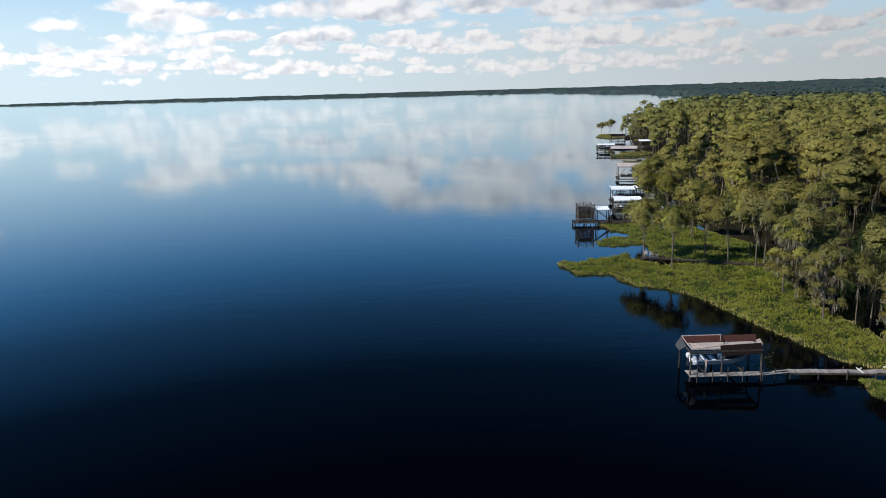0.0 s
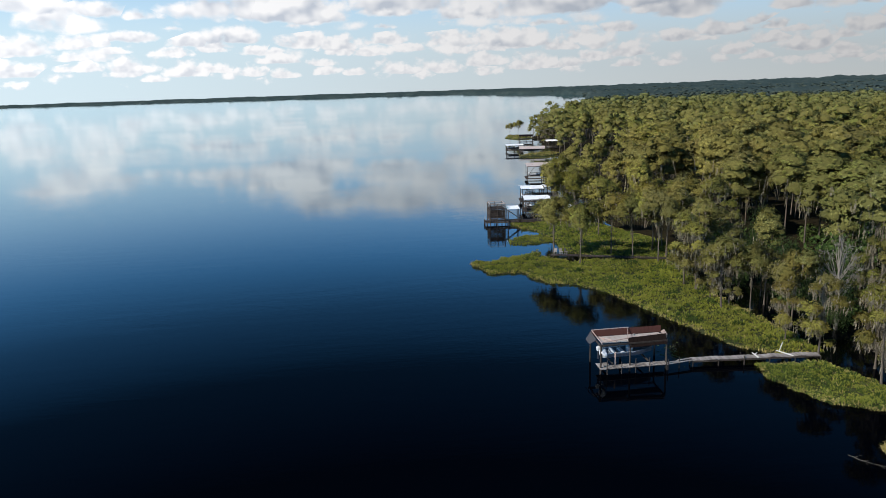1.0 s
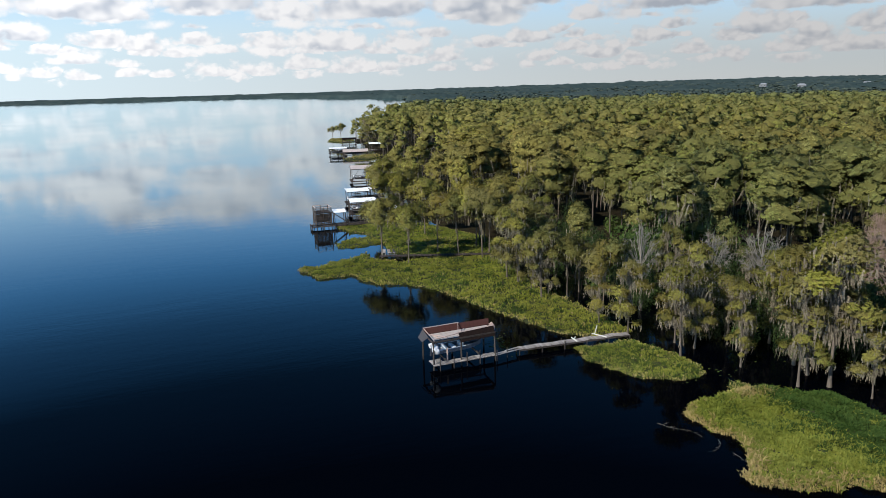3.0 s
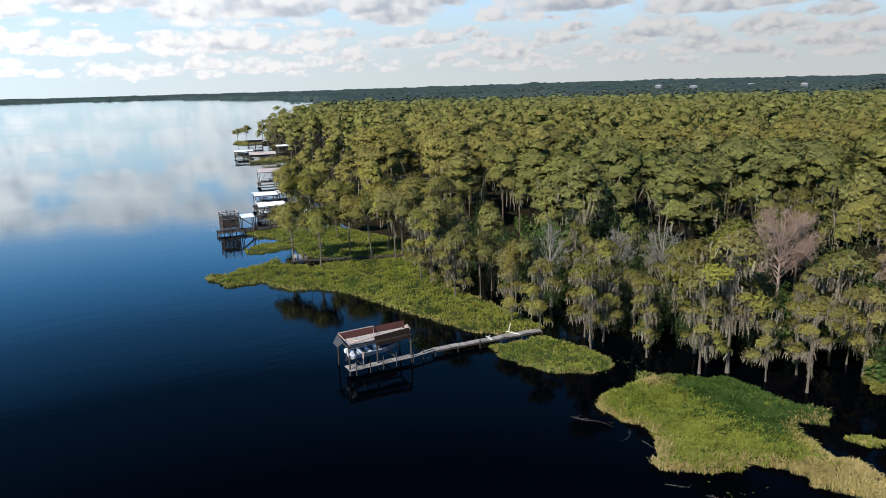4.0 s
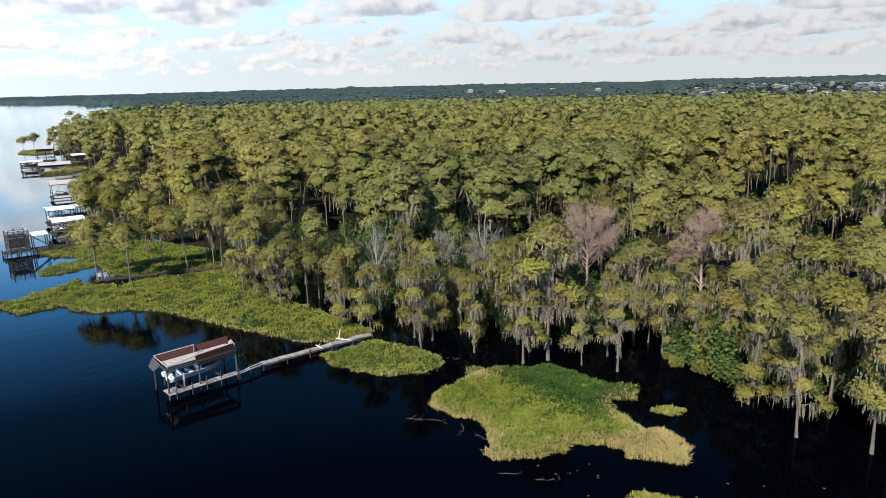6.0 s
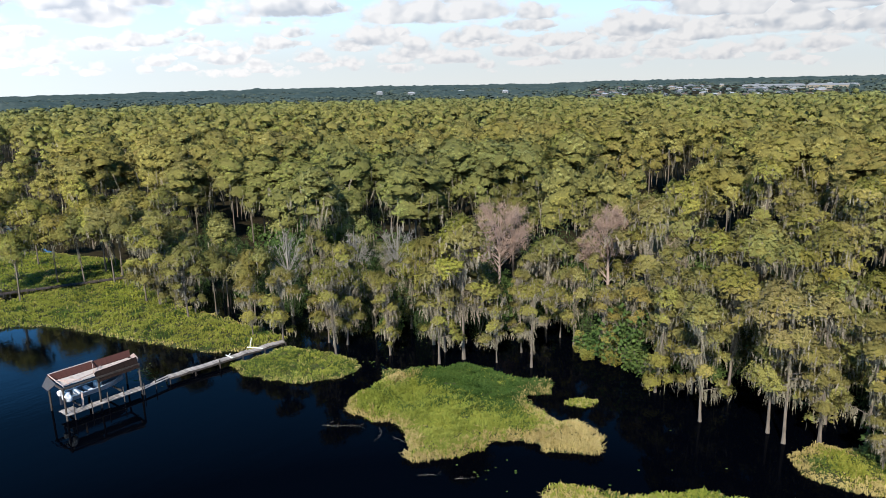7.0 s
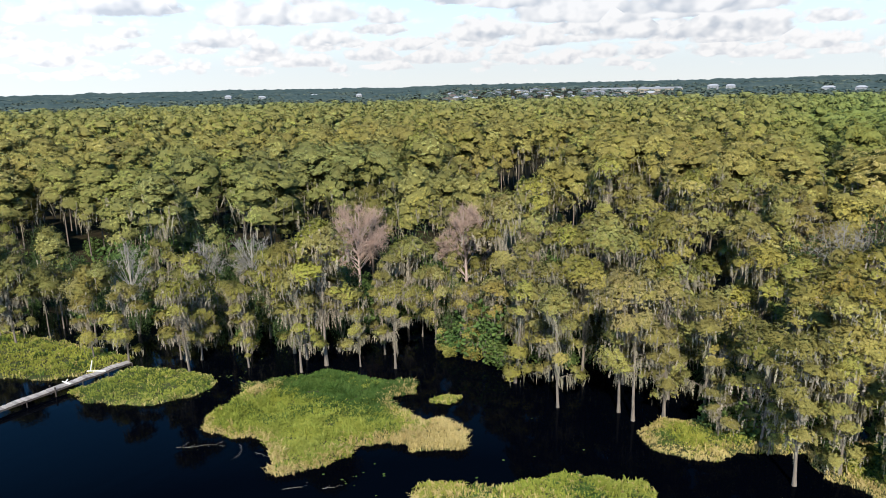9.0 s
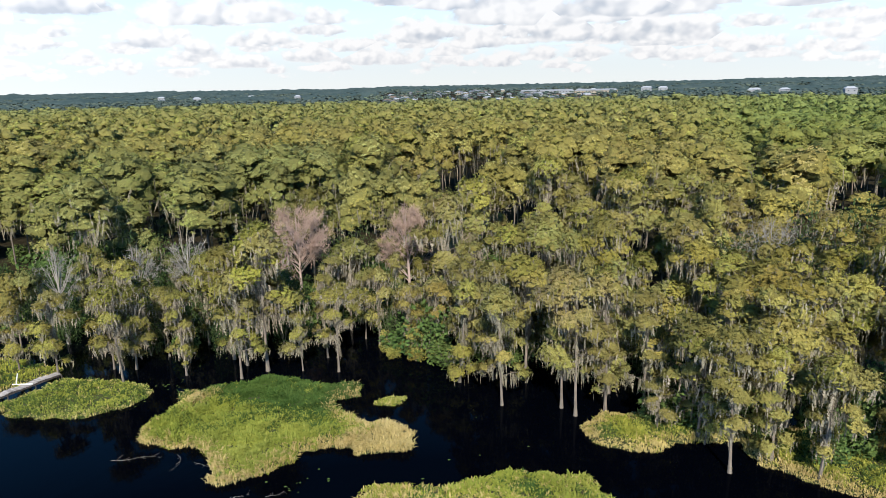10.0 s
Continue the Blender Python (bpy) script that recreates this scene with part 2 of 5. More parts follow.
def wood_material(name, dark, light, grain_axis=0):
    m = Nodes(name)
    p = m.object_place()
    s = [14.0, 14.0, 14.0]
    s[grain_axis] = 0.8
    grain = m.noise(m.stretch(p, *s), 1.0, 6.0, 0.6)
    stain = m.noise(p, 1.1, 4.0)
    info = m.add("ShaderNodeObjectInfo")
    c = m.ramp(grain, (0.25, dark), (0.75, light))
    c = m.mix(m.range(stain, 0.4, 0.7, 0.0, 0.6), c, dark)
    tone = m.add("ShaderNodeHueSaturation")
    m.link(m.range(info.outputs["Random"], 0, 1, 0.65, 1.2), tone.inputs["Value"])
    m.link(c, tone.inputs["Color"])
    m.bump(grain, 0.4, 0.01)
    return m.finish(tone.outputs[0], 0.85, spec=0.1)


def sheet_metal(name, colour, rust, amount, rough=0.45, spec=0.3):
    m = Nodes(name)
    p = m.object_place()
    patchy = m.noise(p, 0.9, 6.0, 0.65)
    run = m.noise(m.stretch(p, 6, 0.5, 0.5), 1.0, 4.0)
    f = m.mix(0.5, patchy, run)
    c = m.mix(m.range(f, 0.62 - amount, 0.72 - amount * 0.6, 0.0, 0.85), colour, rust)
    m.bump(patchy, 0.15, 0.01)
    return m.finish(c, rough, 0.0, spec)


CYPRESS = leaf_material("cypress_foliage", (0.142, 0.122, 0.034), (0.200, 0.172, 0.046), (0.252, 0.215, 0.058), 0.30, 0.09, 10.0, 1.0)
FAR_LEAF = leaf_material("far_foliage", (0.165, 0.144, 0.042), (0.228, 0.198, 0.054), (0.285, 0.245, 0.066), 0.30, 0.03, 6.5, 1.0)
# far trees and far shore: blue aerial haze is mixed into both base colours
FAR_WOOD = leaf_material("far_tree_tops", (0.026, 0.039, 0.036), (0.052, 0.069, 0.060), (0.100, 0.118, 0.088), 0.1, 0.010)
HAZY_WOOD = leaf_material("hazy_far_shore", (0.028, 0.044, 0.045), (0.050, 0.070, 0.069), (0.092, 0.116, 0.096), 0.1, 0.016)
DARK_HARDWOOD = leaf_material("dark_broadleaf_foliage", (0.018, 0.032, 0.013), (0.036, 0.056, 0.020), (0.068, 0.090, 0.032))
HARDWOOD = leaf_material("broadleaf_foliage", (0.034, 0.056, 0.017), (0.064, 0.097, 0.027), (0.112, 0.145, 0.041))
MOSS = leaf_material("hanging_moss", (0.120, 0.101, 0.072), (0.205, 0.177, 0.130), (0.305, 0.266, 0.200), 0.25, 0.09, 8.0)
REED = leaf_material("marsh_grass", (0.122, 0.136, 0.023), (0.212, 0.222, 0.038), (0.305, 0.288, 0.058), 0.25, 0.30)
LUSH_REED = leaf_material("lush_marsh_plants", (0.032, 0.056, 0.014), (0.058, 0.090, 0.021), (0.098, 0.132, 0.032), 0.25, 0.4)
DRY_REED = leaf_material("dry_grass", (0.25, 0.185, 0.072), (0.39, 0.295, 0.118), (0.53, 0.405, 0.180), 0.3, 0.5)
DEAD_TWIG = bark_material("dead_twigs", (0.165, 0.112, 0.086), (0.30, 0.212, 0.168))
DEAD_LIMB = bark_material("bleached_limbs", (0.16, 0.12, 0.10), (0.30, 0.235, 0.20))
KHAKI_TWIG = bark_material("fading_leaves_and_twigs", (0.135, 0.115, 0.062), (0.235, 0.205, 0.110))
GREY_TWIG = bark_material("grey_twigs", (0.11, 0.10, 0.088), (0.21, 0.195, 0.17))


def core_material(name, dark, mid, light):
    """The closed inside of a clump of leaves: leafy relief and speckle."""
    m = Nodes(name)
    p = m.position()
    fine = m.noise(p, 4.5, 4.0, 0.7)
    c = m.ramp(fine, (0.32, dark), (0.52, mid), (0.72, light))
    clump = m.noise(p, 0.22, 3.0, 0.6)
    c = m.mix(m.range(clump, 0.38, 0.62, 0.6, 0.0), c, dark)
    c = stands_and_shade(m, p, m.noise(p, 0.016, 3.0, 0.5), c, dark)
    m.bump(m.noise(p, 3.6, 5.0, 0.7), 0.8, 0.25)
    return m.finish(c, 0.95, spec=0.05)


# darker than the leaves: shade inside the crowns is put into this colour
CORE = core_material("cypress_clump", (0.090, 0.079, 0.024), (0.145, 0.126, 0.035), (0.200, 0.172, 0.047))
BARK = bark_material("cypress_bark", (0.050, 0.041, 0.033), (0.145, 0.122, 0.098))


def water_material():
    m = Nodes("dark_lake_water")
    p = m.position()
    long_wave = m.noise(m.stretch(p, 0.10, 0.45, 1), 1.0, 3.0)
    fine = m.noise(m.stretch(p, 0.8, 2.2, 1), 1.0, 4.0)
    where = m.noise(m.stretch(p, 0.006, 0.02, 1), 1.0, 3.0)
    amount = m.range(where, 0.42, 0.62, 0.10, 1.0)
    h = m.mix(0.35, long_wave, fine)
    b = m.add("ShaderNodeBump")
    b.inputs["Distance"].default_value = 0.05
    m.link(m.range(amount, 0, 1, 0.05, 0.42), b.inputs["Strength"])
    m.link(h, b.inputs["Height"])
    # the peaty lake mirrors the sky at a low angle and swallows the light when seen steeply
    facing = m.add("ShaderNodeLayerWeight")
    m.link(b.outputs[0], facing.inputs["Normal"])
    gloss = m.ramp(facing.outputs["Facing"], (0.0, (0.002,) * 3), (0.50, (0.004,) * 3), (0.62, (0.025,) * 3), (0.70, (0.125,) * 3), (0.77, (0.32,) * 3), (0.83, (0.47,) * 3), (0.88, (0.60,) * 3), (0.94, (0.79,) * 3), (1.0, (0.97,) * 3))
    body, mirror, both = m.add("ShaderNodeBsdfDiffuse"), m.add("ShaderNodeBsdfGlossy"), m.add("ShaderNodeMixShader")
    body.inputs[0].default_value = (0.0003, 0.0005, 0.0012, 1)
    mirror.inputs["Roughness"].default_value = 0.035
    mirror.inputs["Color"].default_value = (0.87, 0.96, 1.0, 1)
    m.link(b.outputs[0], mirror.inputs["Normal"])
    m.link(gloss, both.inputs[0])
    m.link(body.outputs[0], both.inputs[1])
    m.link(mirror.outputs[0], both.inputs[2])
    m.tree.nodes.remove(m.bsdf)
    m.link(both.outputs[0], m.out.inputs[0])
    return m.mat


def ground_material():
    m = Nodes("swamp_ground")
    p = m.position()
    c = m.ramp(m.noise(p, 0.6, 6.0, 0.65), (0.3, (0.010, 0.008, 0.005)), (0.55, (0.022, 0.018, 0.010)), (0.75, (0.026, 0.034, 0.010)))
    m.bump(m.noise(p, 3.0, 5.0), 0.5, 0.1)
    return m.finish(c, 1.0, spec=0.02)


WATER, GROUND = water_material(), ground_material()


# ---- mesh helpers ----
def part(name, bm, material, parent=None, label=""):
    """One mesh object out of a bmesh, under a thing or a part."""
    me = bpy.data.meshes.new(name)
    bm.to_mesh(me)
    bm.free()
    me.materials.append(material)
    ob = new(name, me)
    ob.parent = parent
    return tagged(ob, label)


def mesh_of(name, verts, quads, materials, smooth=False, index=None, normals=None):
    """A mesh from arrays: points (n, 3), faces (m, k), or a list of such face arrays."""
    me = bpy.data.meshes.new(name)
    groups = [np.asarray(q, np.int32) for q in (quads if isinstance(quads, list) else [quads])]
    verts = np.asarray(verts, np.float32)
    me.vertices.add(len(verts))
    me.vertices.foreach_set("co", verts.ravel())
    loops = np.concatenate([q.ravel() for q in groups])
    sides = np.concatenate([np.full(len(q), q.shape[1]) for q in groups])
    me.loops.add(len(loops))
    me.loops.foreach_set("vertex_index", loops)
    me.polygons.add(len(sides))
    me.polygons.foreach_set("loop_start", (np.cumsum(sides) - sides).astype(np.int32))
    if index is not None:
        me.polygons.foreach_set("material_index", np.asarray(index, np.int32))
    me.update(calc_edges=True)
    me.polygons.foreach_set("use_smooth", np.full(len(sides), smooth))
    if normals is not None:
        me.attributes.new("custom_normal", "FLOAT_VECTOR", "POINT").data.foreach_set("vector", np.asarray(normals, np.float32).ravel())
        me.update()
    for m in materials:
        me.materials.append(m)
    return me


def box(bm, size, at=(0, 0, 0), turn=(0, 0, 0), bevel=0.0):
    """A box with bevelled edges added to bm."""
    made = bmesh.ops.create_cube(bm, size=1.0)
    vs = made["verts"]
    bmesh.ops.transform(bm, matrix=pose(*at, *turn) @ Matrix.Diagonal((*size, 1)), verts=vs)
    if bevel:
        es = list({e for v in vs for e in v.link_edges})
        bmesh.ops.bevel(bm, geom=es, offset=bevel, segments=1, affect="EDGES")


def beam(bm, a, b, w, h):
    """A squared timber from a to b."""
    a, b = Vector(a), Vector(b)
    d = b - a
    made = bmesh.ops.create_cube(bm, size=1.0)
    q = d.to_track_quat("X", "Z").to_matrix().to_4x4()
    bmesh.ops.transform(bm, matrix=Matrix.Translation((a + b) / 2) @ q @ Matrix.Diagonal((d.length, w, h, 1)), verts=made["verts"])


def pole(bm, a, b, r1, r2, n=8):
    a, b = Vector(a), Vector(b)
    d = b - a
    made = bmesh.ops.create_cone(bm, cap_ends=True, segments=n, radius1=r1, radius2=r2, depth=d.length)
    bmesh.ops.transform(bm, matrix=Matrix.Translation((a + b) / 2) @ d.to_track_quat("Z", "Y").to_matrix().to_4x4(), verts=made["verts"])


# ---- trees ----
def tubes(segments, n):
    """Tapered tubes as arrays; each segment is (a, b, ra, rb)."""
    a = np.array([s[0] for s in segments], float)
    b = np.array([s[1] for s in segments], float)
    ra = np.array([s[2] for s in segments])[:, None, None]
    rb = np.array([s[3] for s in segments])[:, None, None]
    d = b - a
    d /= np.linalg.norm(d, axis=1)[:, None] + 1e-9
    ref = np.where(np.abs(d[:, 2:3]) > 0.9, [[1.0, 0, 0]], [[0, 0, 1.0]])
    u = np.cross(d, ref)
    u /= np.linalg.norm(u, axis=1)[:, None] + 1e-9
    w = np.cross(d, u)
    ang = np.arange(n) * 2 * np.pi / n
    ring = np.cos(ang)[None, :, None] * u[:, None, :] + np.sin(ang)[None, :, None] * w[:, None, :]
    v = np.concatenate([a[:, None] + ring * ra, b[:, None] + ring * rb], 1)
    i = np.arange(n)
    f = np.stack([i, (i + 1) % n, n + (i + 1) % n, n + i], 1)
    quads = (f[None] + (np.arange(len(a)) * 2 * n)[:, None, None]).reshape(-1, 4)
    return v.reshape(-1, 3), quads


def leaf_quads(rng, centres, size, flat=0.45, normals=None, wide=0.34):
    """Pointed leaf sprays round given centres: one bent diamond each."""
    n = len(centres)
    az = rng.uniform(0, 2 * np.pi, n)
    up = rng.normal(0, 1, (n, 3)) * (1 - flat)
    if normals is None:
        up[:, 2] += flat + 0.2
    else:
        up += normals * (flat + 0.45)
    up /= np.linalg.norm(up, axis=1)[:, None]
    t = np.stack([np.cos(az), np.sin(az), np.zeros(n)], 1)
    t -= up * (t * up).sum(1)[:, None]
    t /= np.linalg.norm(t, axis=1)[:, None]
    s = np.cross(up, t)
    L = (size * rng.uniform(0.55, 1.5, n))[:, None]
    v = np.stack([centres - t * L * 0.5, centres - s * L * wide - up * L * 0.06, centres + t * L * 0.6 - up * L * 0.2, centres + s * L * wide - up * L * 0.06], 1)
    return v


def moss_quads(rng, tops, length, width):
    """Hanging strands that taper to a point."""
    n = len(tops)
    az = rng.uniform(0, np.pi, n)
    t = np.stack([np.cos(az), np.sin(az), np.zeros(n)], 1)
    L = (length * rng.uniform(0.4, 1.5, n))[:, None]
    w = width * rng.uniform(0.6, 1.4, n)[:, None]
    down = np.array([[0, 0, -1.0]])
    sway = rng.normal(0, 0.08, (n, 3)) * L
    sway[:, 2] = 0
    return np.stack([tops - t * w * 0.5, tops + t * w * 0.5, tops + t * w + down * L * 0.5 + sway, tops - t * w * 0.3 + down * L + sway * 1.6], 1)


def cypress_frame(rng, h, spread, clear, limbs=13):
    """Trunk and limbs of a swamp cypress, and the centres and radii of its foliage pads."""
    seg, pads = [], []
    lean = rng.normal(0, 0.02, 2) * h
    r0 = 0.0075 * h + 0.03
    zs = np.array([-0.3, 0.25, 0.8, 1.8, 0.35 * h, 0.55 * h, 0.75 * h, 0.93 * h])
    rs = np.array([1.75, 1.4, 1.1, 0.95, 0.84, 0.66, 0.44, 0.16]) * r0
    wob = np.cumsum(rng.normal(0, 0.05, (len(zs), 2)), 0) * (zs / h)[:, None]
    axis = np.stack([lean[0] * zs / h + wob[:, 0], lean[1] * zs / h + wob[:, 1], zs], 1)
    for i in range(len(zs) - 1):
        seg.append((axis[i], axis[i + 1], rs[i], rs[i + 1]))
    n = int(rng.integers(limbs - 2, limbs + 2))
    for k in range(n):
        f = clear + (1 - clear) * (k + rng.uniform(0, 1)) / n
        z = f * h * 0.97
        at = np.array([np.interp(z, zs, axis[:, i]) for i in range(3)])
        rad = np.interp(z, zs, rs)
        az = k * 2.4 + rng.normal(0, 0.5)
        top = (f - clear) / (1 - clear)
        reach = spread * (0.46 + 0.66 * math.sin(math.pi * min(1, 0.22 + 0.68 * top))) * rng.uniform(0.4, 1.3) * (1.0 if top < 0.85 else 0.55)
        end = at + np.array([math.cos(az) * reach, math.sin(az) * reach, reach * rng.uniform(0.0, 0.35)])
        knee = at + (end - at) * 0.55 + np.array([0, 0, reach * 0.10])
        seg += [(at, knee, rad * 0.42, rad * 0.28), (knee, end, rad * 0.28, 0.015)]
        pads.append((end - np.array([0, 0, 0.05]), rng.uniform(0.5, 1.25) * spread * 0.56))
        if reach > 0.8 * spread:
            pads.append((knee + rng.normal(0, 0.3, 3), rng.uniform(0.5, 0.9) * spread * 0.50))
    pads.append((axis[-1] + np.array([0, 0, 0.05]), spread * 0.55))
    pads.append((axis[-1] + np.array([*rng.normal(0, 0.5, 2), -0.5]), spread * 0.62))
    return seg, pads


FLAT = 0.78


def crown_facing(points, pad_way, heart):
    """Which way foliage faces: partly by its own pad, partly by the whole crown round its heart."""
    out = points - heart
    out[:, 2] = np.maximum(out[:, 2], 0.6)
    out /= np.linalg.norm(out, axis=1)[:, None] + 1e-6
    n = 0.5 * pad_way + 0.75 * out
    return n / np.linalg.norm(n, axis=1)[:, None]


def pad_points(rng, pads, count, heart=None):
    """Points over flattened, uneven foliage pads, denser on top, and which way they face."""
    out, face = [], []
    for c, r in pads:
        k = max(3, int(count * (r / 1.0) ** 2))
        d = rng.normal(0, 1, (k, 3))
        d /= np.linalg.norm(d, axis=1)[:, None]
        d[:, 2] = np.where(rng.uniform(0, 1, k) < 0.72, np.abs(d[:, 2]), d[:, 2])
        az = np.arctan2(d[:, 1], d[:, 0])
        rr = r * rng.uniform(0.78, 1.12, k) * (1 + 0.22 * np.sin(3 * az + r * 40) + 0.10 * np.sin(7 * az + r * 90))
        p = d * rr[:, None]
        p[:, 2] *= FLAT
        p[:, 2] -= 0.14 * (p[:, 0] ** 2 + p[:, 1] ** 2) / r
        out.append(c + p)
        nrm = d * [1, 1, 1.25] + rng.normal(0, 0.16, (k, 3))
        face.append(nrm / np.linalg.norm(nrm, axis=1)[:, None])
    out, face = np.concatenate(out), np.concatenate(face)
    return out, face if heart is None else crown_facing(out, face, heart)


def quads_mesh(name, q, mats, smooth=False):
    q = q.reshape(-1, 3)
    return mesh_of(name, q, np.arange(len(q)).reshape(-1, 4), mats, smooth)


def ball(level):
    bm = bmesh.new()
    bmesh.ops.create_icosphere(bm, subdivisions=level, radius=1.0)
    bm.verts.ensure_lookup_table()
    v = np.array([p.co[:] for p in bm.verts])
    f = np.array([[p.index for p in t.verts] for t in bm.faces])
    bm.free()
    return v, f


BALLS = {1: ball(1), 2: ball(2)}


def clumps(rng, pads, level, full, heart):
    """The closed insides of the foliage pads: lumpy, flattened and drooping."""
    bv, bf = BALLS[level]
    vs, fs = [], []
    for i, (c, r) in enumerate(pads):
        lobes = 1 + 0.22 * np.sin(3 * np.arctan2(bv[:, 1], bv[:, 0]) + r * 40)
        v = bv * (r * full * lobes * rng.uniform(0.62, 1.18, len(bv)))[:, None]
        v[:, 2] *= np.where(v[:, 2] < 0, 0.7, 1.0) * FLAT
        v[:, 2] -= 0.14 * (v[:, 0] ** 2 + v[:, 1] ** 2) / r
        vs.append(c + v)
        fs.append(bf + i * len(bv))
    vs = np.concatenate(vs)
    return vs, np.concatenate(fs), crown_facing(vs, np.tile(bv, (len(pads), 1)), heart)


def dome_tree(rng, h, wide, level, leaves):
    """A round-headed tree of many lobes: leaf places, the way they face, and the closed inside."""
    lobes = rng.normal(0, 1, (16, 3))
    lobes[:, 2] = np.abs(lobes[:, 2]) * 0.9 - 0.35
    lobes /= np.linalg.norm(lobes, axis=1)[:, None]
    gain = rng.uniform(0.16, 0.55, 16)
    deep = h * rng.uniform(0.20, 0.28)
    centre = np.array([0, 0, h - deep * 0.95])

    def shell(d, jitter):
        near = np.exp(-((d[:, None, :] - lobes[None]) ** 2).sum(2) / 0.13)
        f = 0.66 + (near * gain).max(1) + jitter
        p = d * f[:, None] * [wide, wide, deep]
        p[:, 2] *= np.where(p[:, 2] < 0, 1.15, 0.9)
        return centre + p

    d = rng.normal(0, 1, (leaves, 3))
    d[:, 2] = np.where(rng.uniform(0, 1, leaves) < 0.65, np.abs(d[:, 2]), d[:, 2])
    d /= np.linalg.norm(d, axis=1)[:, None]
    bv, bf = BALLS[level]
    core = shell(bv, rng.uniform(-0.22, -0.06, len(bv)))
    return shell(d, rng.uniform(-0.06, 0.14, leaves)), d, (core, bf, bv)


def pad_tree(rng, h, wide, count, leaves):
    """A cypress crown for trees further off: tiers of flattened pads under a rounded head."""
    pads = []
    deep = h * rng.uniform(0.34, 0.46)
    for k in range(count):
        f = (k + rng.uniform(0.2, 0.8)) / count
        z = h - deep * f
        reach = wide * (0.08 + 0.60 * math.sin(math.pi * min(1.0, 0.10 + 0.62 * f))) * rng.uniform(0.55, 1.05)
        az = k * 2.4 + rng.normal(0, 0.4)
        pads.append((np.array([math.cos(az) * reach, math.sin(az) * reach, z - 0.5]), wide * rng.uniform(0.36, 0.56) * (1.15 if k < 2 else 1.0)))
    heart = np.array([0, 0, h - deep * 0.75])
    p, face = pad_points(rng, pads, leaves, heart)
    return p, face, clumps(rng, pads, 2 if count > 8 else 1, 0.78, heart)


def crown_mesh(name, leaves, core, mats, face):
    """Leaves and the clumps that they cover, in one mesh; each leaf is shaded by the way its clump faces."""
    q = leaves.reshape(-1, 3)
    n = len(q)
    faces = [np.arange(n).reshape(-1, 4), core[1] + n]
    index = np.concatenate([np.zeros(len(faces[0])), np.ones(len(faces[1]))])
    return mesh_of(name, np.concatenate([q, core[0]]), faces, mats, True, index, np.concatenate([np.repeat(face, 4, 0), core[2]]))


def cypress(seed, h, spread, clear, leaf_count, moss_count, label, leaf, level, limbs):
    rng = np.random.default_rng(seed)
    seg, pads = cypress_frame(rng, h, spread, clear, limbs)
    tree = new("cypress_tree")
    tagged(tree, label, "tree", "cypress trees of the swamp")
    v, f = tubes(seg, 7)
    new("trunk", mesh_of("trunk", v, f, [BARK], True)).parent = tree
    heart = np.array([0, 0, h * (0.55 + 0.3 * clear)])
    pts, face = pad_points(rng, pads, leaf_count, heart)
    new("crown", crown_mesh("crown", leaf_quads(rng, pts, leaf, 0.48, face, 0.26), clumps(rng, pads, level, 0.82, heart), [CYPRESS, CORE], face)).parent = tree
    tops, _ = pad_points(rng, pads, moss_count)
    tops[:, 2] -= 0.15
    # strands along the limbs and the trunk
    rows = [seg[int(i)] for i in rng.integers(3, len(seg), moss_count * 8)]
    along = np.array([a + (b - a) * rng.uniform(0, 1) + rng.normal(0, 0.12, 3) for a, b, _, _ in rows])
    along = along[along[:, 2] > 2.8]
    hang = np.concatenate([moss_quads(rng, tops, 0.75, 0.09), moss_quads(rng, along, 1.15, 0.13)])
    ob = new("moss", quads_mesh("moss", hang, [MOSS]))
    ob.parent = tree
    tagged(ob, "grey hanging moss", kind="stuff")
    return tree


